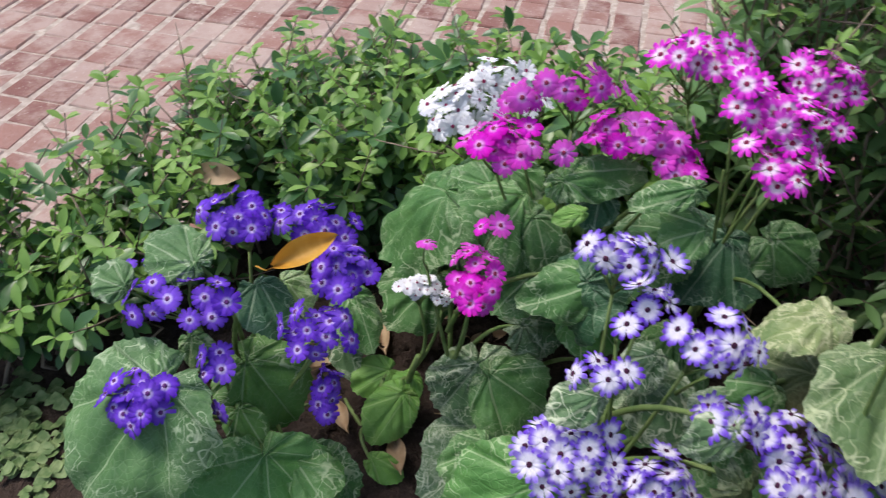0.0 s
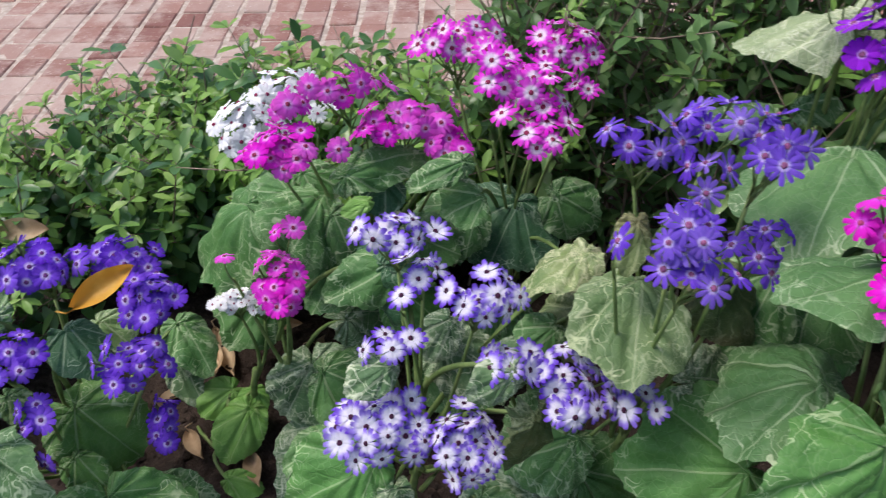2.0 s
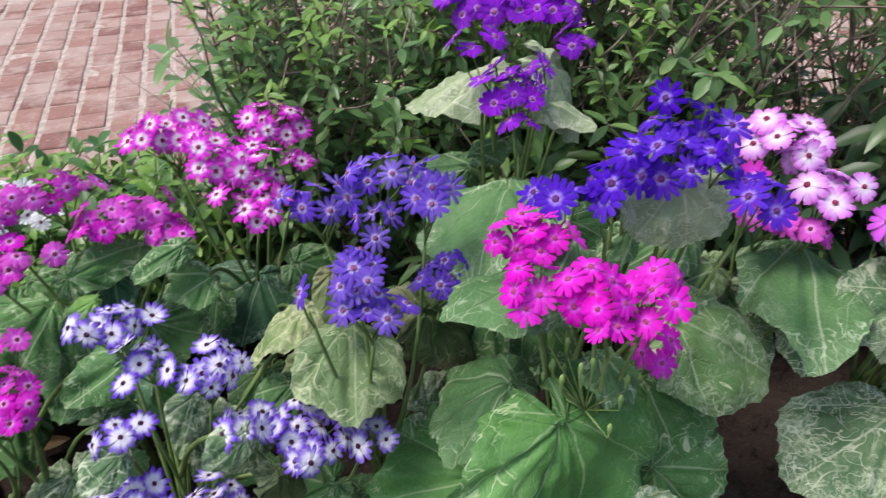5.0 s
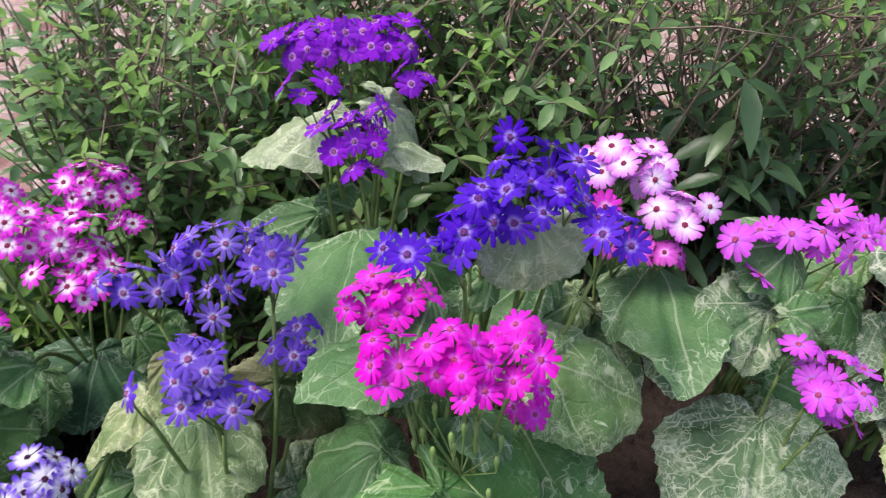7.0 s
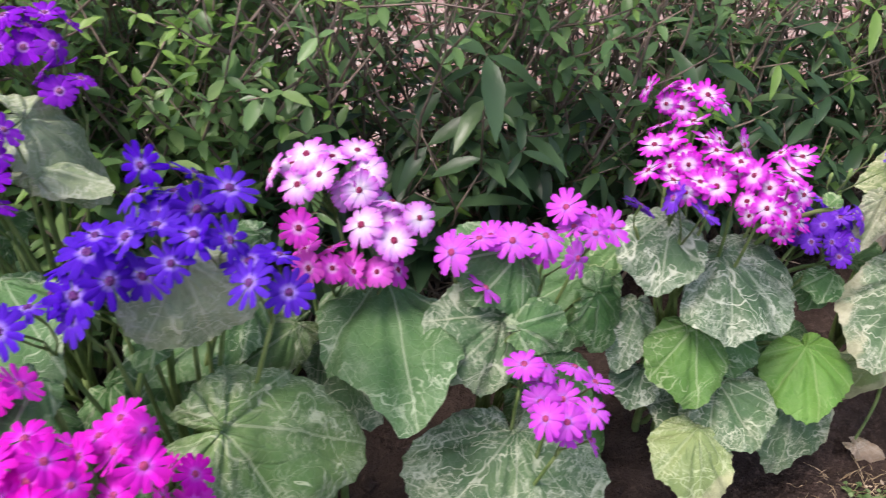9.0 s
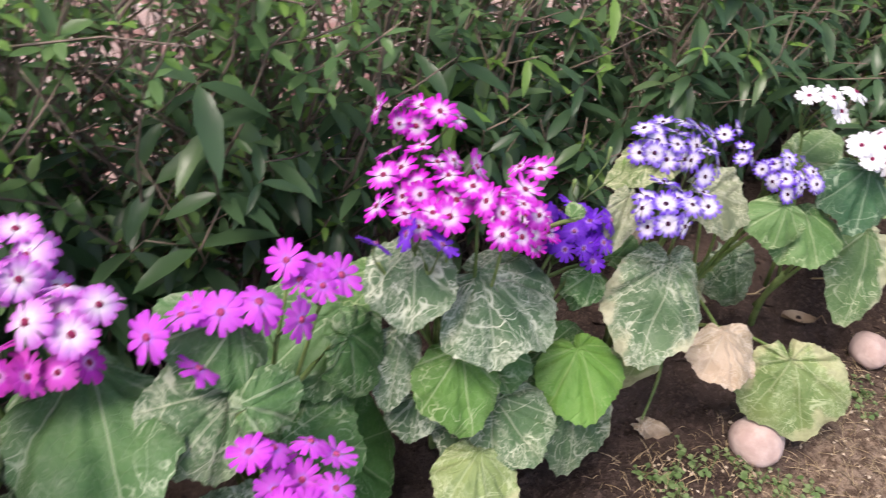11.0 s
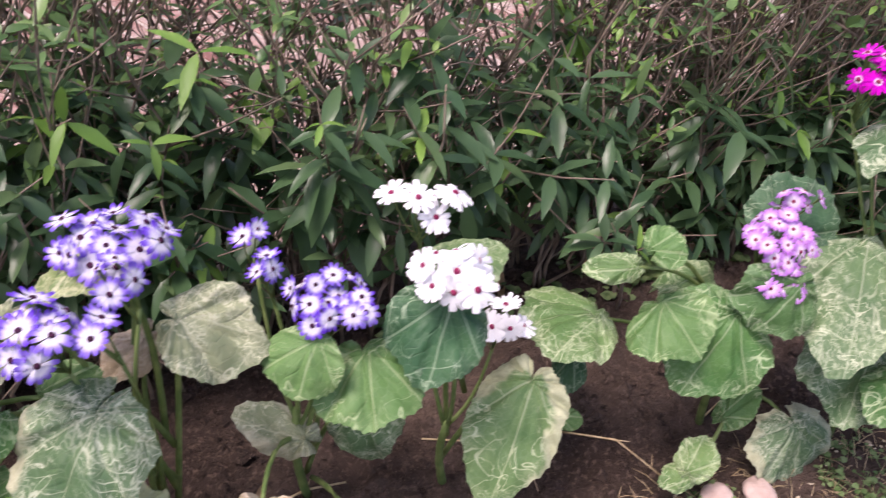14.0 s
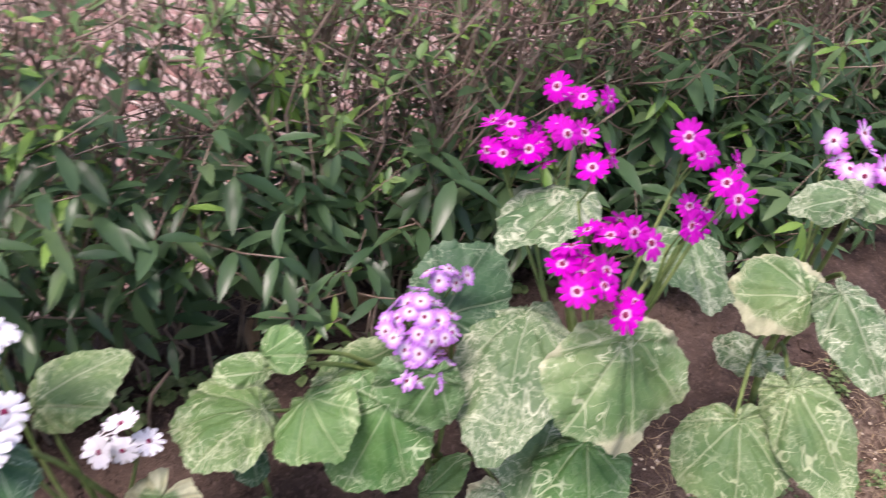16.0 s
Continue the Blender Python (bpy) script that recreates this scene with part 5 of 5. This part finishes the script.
def build_litter():
    fallen_leaf(-0.466, 0.420, 0.349, 0.074, 0.028, GOLD_LEAF, "golden yellow fallen leaf lying on violet flowers", 0, 0, 0, 0.75, 1, ((0.042, 0.06, 0.029), (0.5, -0.43, 0.75)))
    fallen_leaf(-0.840, 0.590, 0.185, 0.075, 0.036, DRY_LEAF, "tan fallen leaf caught in the low shrub", 0, 0, 0, 0.4, 2, ((0.8, 0.5, -0.05), (0.45, -0.4, 0.8)))
    for n, (ax, ay, bx, by) in enumerate(((-0.615, 0.690, -0.532, 0.620), (-0.600, 0.668, -0.548, 0.592), (-0.418, 0.499, -0.362, 0.449), (-0.520, 0.495, -0.469, 0.463), (-0.54, 0.725, -0.48, 0.755))):
        run = Vector((bx - ax, by - ay, 0))
        fallen_leaf((ax + bx) / 2, (ay + by) / 2, soil_z(ax, ay) + 0.022, run.length * 0.98, 0.030 - 0.002 * n, DRY_LEAF, "pale tan fallen leaf curled between the plants", 0, 0, 0, 0.9, 60 + n, (run, (0.35, -0.45, 0.75)))
    spots = [ (-0.416, 0.745), (-0.60, 0.56), (-0.36, 0.62), (1.953, 1.05), (1.77, 1.08), (2.15, 1.02), (1.30, 0.78), (1.60, 0.70), (0.95, 0.55)]
    rnd = random.Random(41)
    for n, (x, y) in enumerate(spots):
        fallen_leaf(x, y, soil_z(x, y) + rough(x, y) + 0.008, rnd.uniform(0.055, 0.085), rnd.uniform(0.022, 0.032), DRY_LEAF, "dry brown fallen leaf curled on the soil", rnd.uniform(0, 360), rnd.uniform(-12, 12), rnd.uniform(-15, 15), rnd.uniform(0.5, 1.0), 10 + n)


def weeds(name, label, spots, mat, seed, size, leaves):
    """Low rosettes of small round leaves, joined into one carpet."""
    rnd = random.Random(seed)
    vs, fs = [], []
    for x, y in spots:
        root = Vector((x, y, soil_z(x, y) + rough(x, y)))
        for _ in range(rnd.randint(*leaves)):
            w = rnd.uniform(0, 6.28)
            out = Vector((math.cos(w), math.sin(w), rnd.uniform(0.3, 1.4))).normalized()
            c = root + out * rnd.uniform(0.006, 0.026)
            r = size * rnd.uniform(0.6, 1.3)
            a = out.orthogonal().normalized()
            n = (Vector((0, 0, 1)) + out * 0.5 + Vector((rnd.uniform(-0.3, 0.3), rnd.uniform(-0.3, 0.3), 0))).normalized()
            a = n.orthogonal().normalized()
            b = n.cross(a)
            o = len(vs)
            vs.append(c - n * r * 0.15)
            for k in range(7):
                q = 6.283 * k / 7
                vs.append(c + (a * math.cos(q) + b * math.sin(q)) * r * (0.8 if k % 2 else 1.05))
            for k in range(7):
                fs.append((o, o + 1 + k, o + 1 + (k + 1) % 7))
            tube(vs, fs, [root, c - n * r * 0.15], [0.0008, 0.0006], 3)
    ob = new(name, raw_mesh(name, vs, fs, mat))
    tagged(ob, label, "weeds", kind="stuff")


def build_verge():
    rnd = random.Random(77)
    spots = []
    while len(spots) < 1300:
        x, y = rnd.uniform(1.15, 2.9), rnd.uniform(-0.05, 0.60)
        if noise.noise(Vector((x * 6, y * 6, 2))) > -0.02 + 0.5 * max(0.0, y - 0.45):
            spots.append((x, y))
    weeds("weeds", "sparse low green weeds on the dry verge", spots, CLOVER, 5, 0.0042, (2, 6))
    near = [(-0.86 + rnd.gauss(0, 0.07), 0.20 + rnd.gauss(0, 0.06)) for _ in range(60)]
    weeds("clover", "clover patch with rounded leaves beside the shrub", near, CLOVER, 6, 0.010, (5, 9))
    under = [(rnd.uniform(1.5, 2.6), 1.01 + rnd.gauss(0, 0.035)) for _ in range(110)]
    weeds("undergrowth", "small green weeds at the hedge foot", under, CLOVER, 8, 0.009, (4, 8))
    vs, fs = [], []
    for _ in range(6500):
        x, y = rnd.uniform(1.1, 2.9), rnd.uniform(-0.1, 0.63)
        w, ln = rnd.uniform(0, 6.28), 0.008 + 0.036 * rnd.random() ** 2
        a = Vector((x, y, soil_z(x, y) + rough(x, y) + 0.003))
        d = Vector((math.cos(w), math.sin(w), rnd.uniform(0, 0.15))) * ln
        tube(vs, fs, [a, a + d * 0.5 + Vector((0, 0, 0.004)), a + d], [0.0006, 0.0006, 0.0003], 3)
    tagged(new("straw", raw_mesh("straw", vs, fs, STRAW)), "dry straw scattered on the trodden verge", "straw", kind="stuff")
    vs, fs = [], []
    for _ in range(9500):
        x, y = rnd.uniform(-0.8, 2.7), rnd.uniform(0.25, 1.12)
        if x > 1.1 and y < 0.62 and rnd.random() < 0.7:
            continue
        r = 0.002 + 0.009 * rnd.random() ** 3 * (2.0 if rnd.random() < 0.12 else 1)
        c = Vector((x, y, soil_z(x, y) + rough(x, y) + 0.2 * r))
        o = len(vs)
        for dx, dy, dz in ((1, 0, 0), (0, 1, 0), (-1, 0, 0), (0, -1, 0), (0, 0, 1), (0, 0, -1)):
            vs.append(c + Vector((dx, dy, dz * 0.8)) * r * rnd.uniform(0.7, 1.2))
        for k in range(4):
            fs.append((o + k, o + (k + 1) % 4, o + 4))
            fs.append((o + (k + 1) % 4, o + k, o + 5))
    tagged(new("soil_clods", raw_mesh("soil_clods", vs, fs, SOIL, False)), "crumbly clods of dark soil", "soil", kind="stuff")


def dry_stalk(points, r, label):
    """A thin fallen flower stalk lying across the soil."""
    vs, fs = [], []
    pts = [Vector((x, y, soil_z(x, y) + rough(x, y) + 0.004 + up)) for x, y, up in points]
    tube(vs, fs, pts, [r * (1 - 0.4 * i / len(pts)) for i in range(len(pts))], 5)
    for i in range(1, len(pts) - 1):
        side = Vector((0.010, -0.012 if i % 2 else 0.014, 0.006))
        tube(vs, fs, [pts[i], pts[i] + side], [r * 0.5, r * 0.25], 4)
    tagged(new("dry_stalk", raw_mesh("dry_stalk", vs, fs, STRAW)), label, "dry stalk", "dry stalks on the soil")


def build_stalks():
    dry_stalk([(1.253, 0.770, 0.0), (1.30, 0.766, 0.004), (1.35, 0.772, 0.006), (1.402, 0.770, 0.008)], 0.0022, "pale dry stalk fallen on the dark soil")
    dry_stalk([(1.66, 0.74, 0.03), (1.717, 0.646, 0.09), (1.755, 0.612, 0.06), (1.787, 0.584, 0.03)], 0.0018, "thin pale stalk leaning over the trench")
    dry_stalk([(1.93, 0.70, 0.0), (1.99, 0.72, 0.004), (2.06, 0.71, 0.002)], 0.0016, "short dry stalk on bare soil")
    dry_stalk([(1.52, 0.80, 0.0), (1.57, 0.775, 0.006), (1.63, 0.78, 0.0)], 0.0015, "short dry stalk on bare soil")


def build_flecks():
    """Pale crumbs of broken leaf and chaff on the verge."""
    rnd = random.Random(91)
    vs, fs = [], []
    for _ in range(2600):
        x, y = rnd.uniform(1.1, 2.9), rnd.uniform(-0.1, 0.60)
        c = Vector((x, y, soil_z(x, y) + rough(x, y) + 0.003))
        w, r = rnd.uniform(0, 6.28), rnd.uniform(0.0015, 0.0050)
        a = Vector((math.cos(w), math.sin(w), rnd.uniform(-0.4, 0.4))) * r
        b = Vector((-math.sin(w), math.cos(w), rnd.uniform(-0.4, 0.4))) * r * rnd.uniform(0.4, 0.9)
        o = len(vs)
        vs.extend((c - a, c - b * 0.9, c + a, c + b, c + Vector((0, 0, r * 0.5))))
        fs.extend(((o, o + 1, o + 4), (o + 1, o + 2, o + 4), (o + 2, o + 3, o + 4), (o + 3, o, o + 4)))
    tagged(new("chaff", raw_mesh("chaff", vs, fs, CHAFF, False)), "pale dry chaff and leaf crumbs on the verge", "chaff", kind="stuff")


build_litter()
build_verge()
build_flecks()
build_stalks()
build_path()
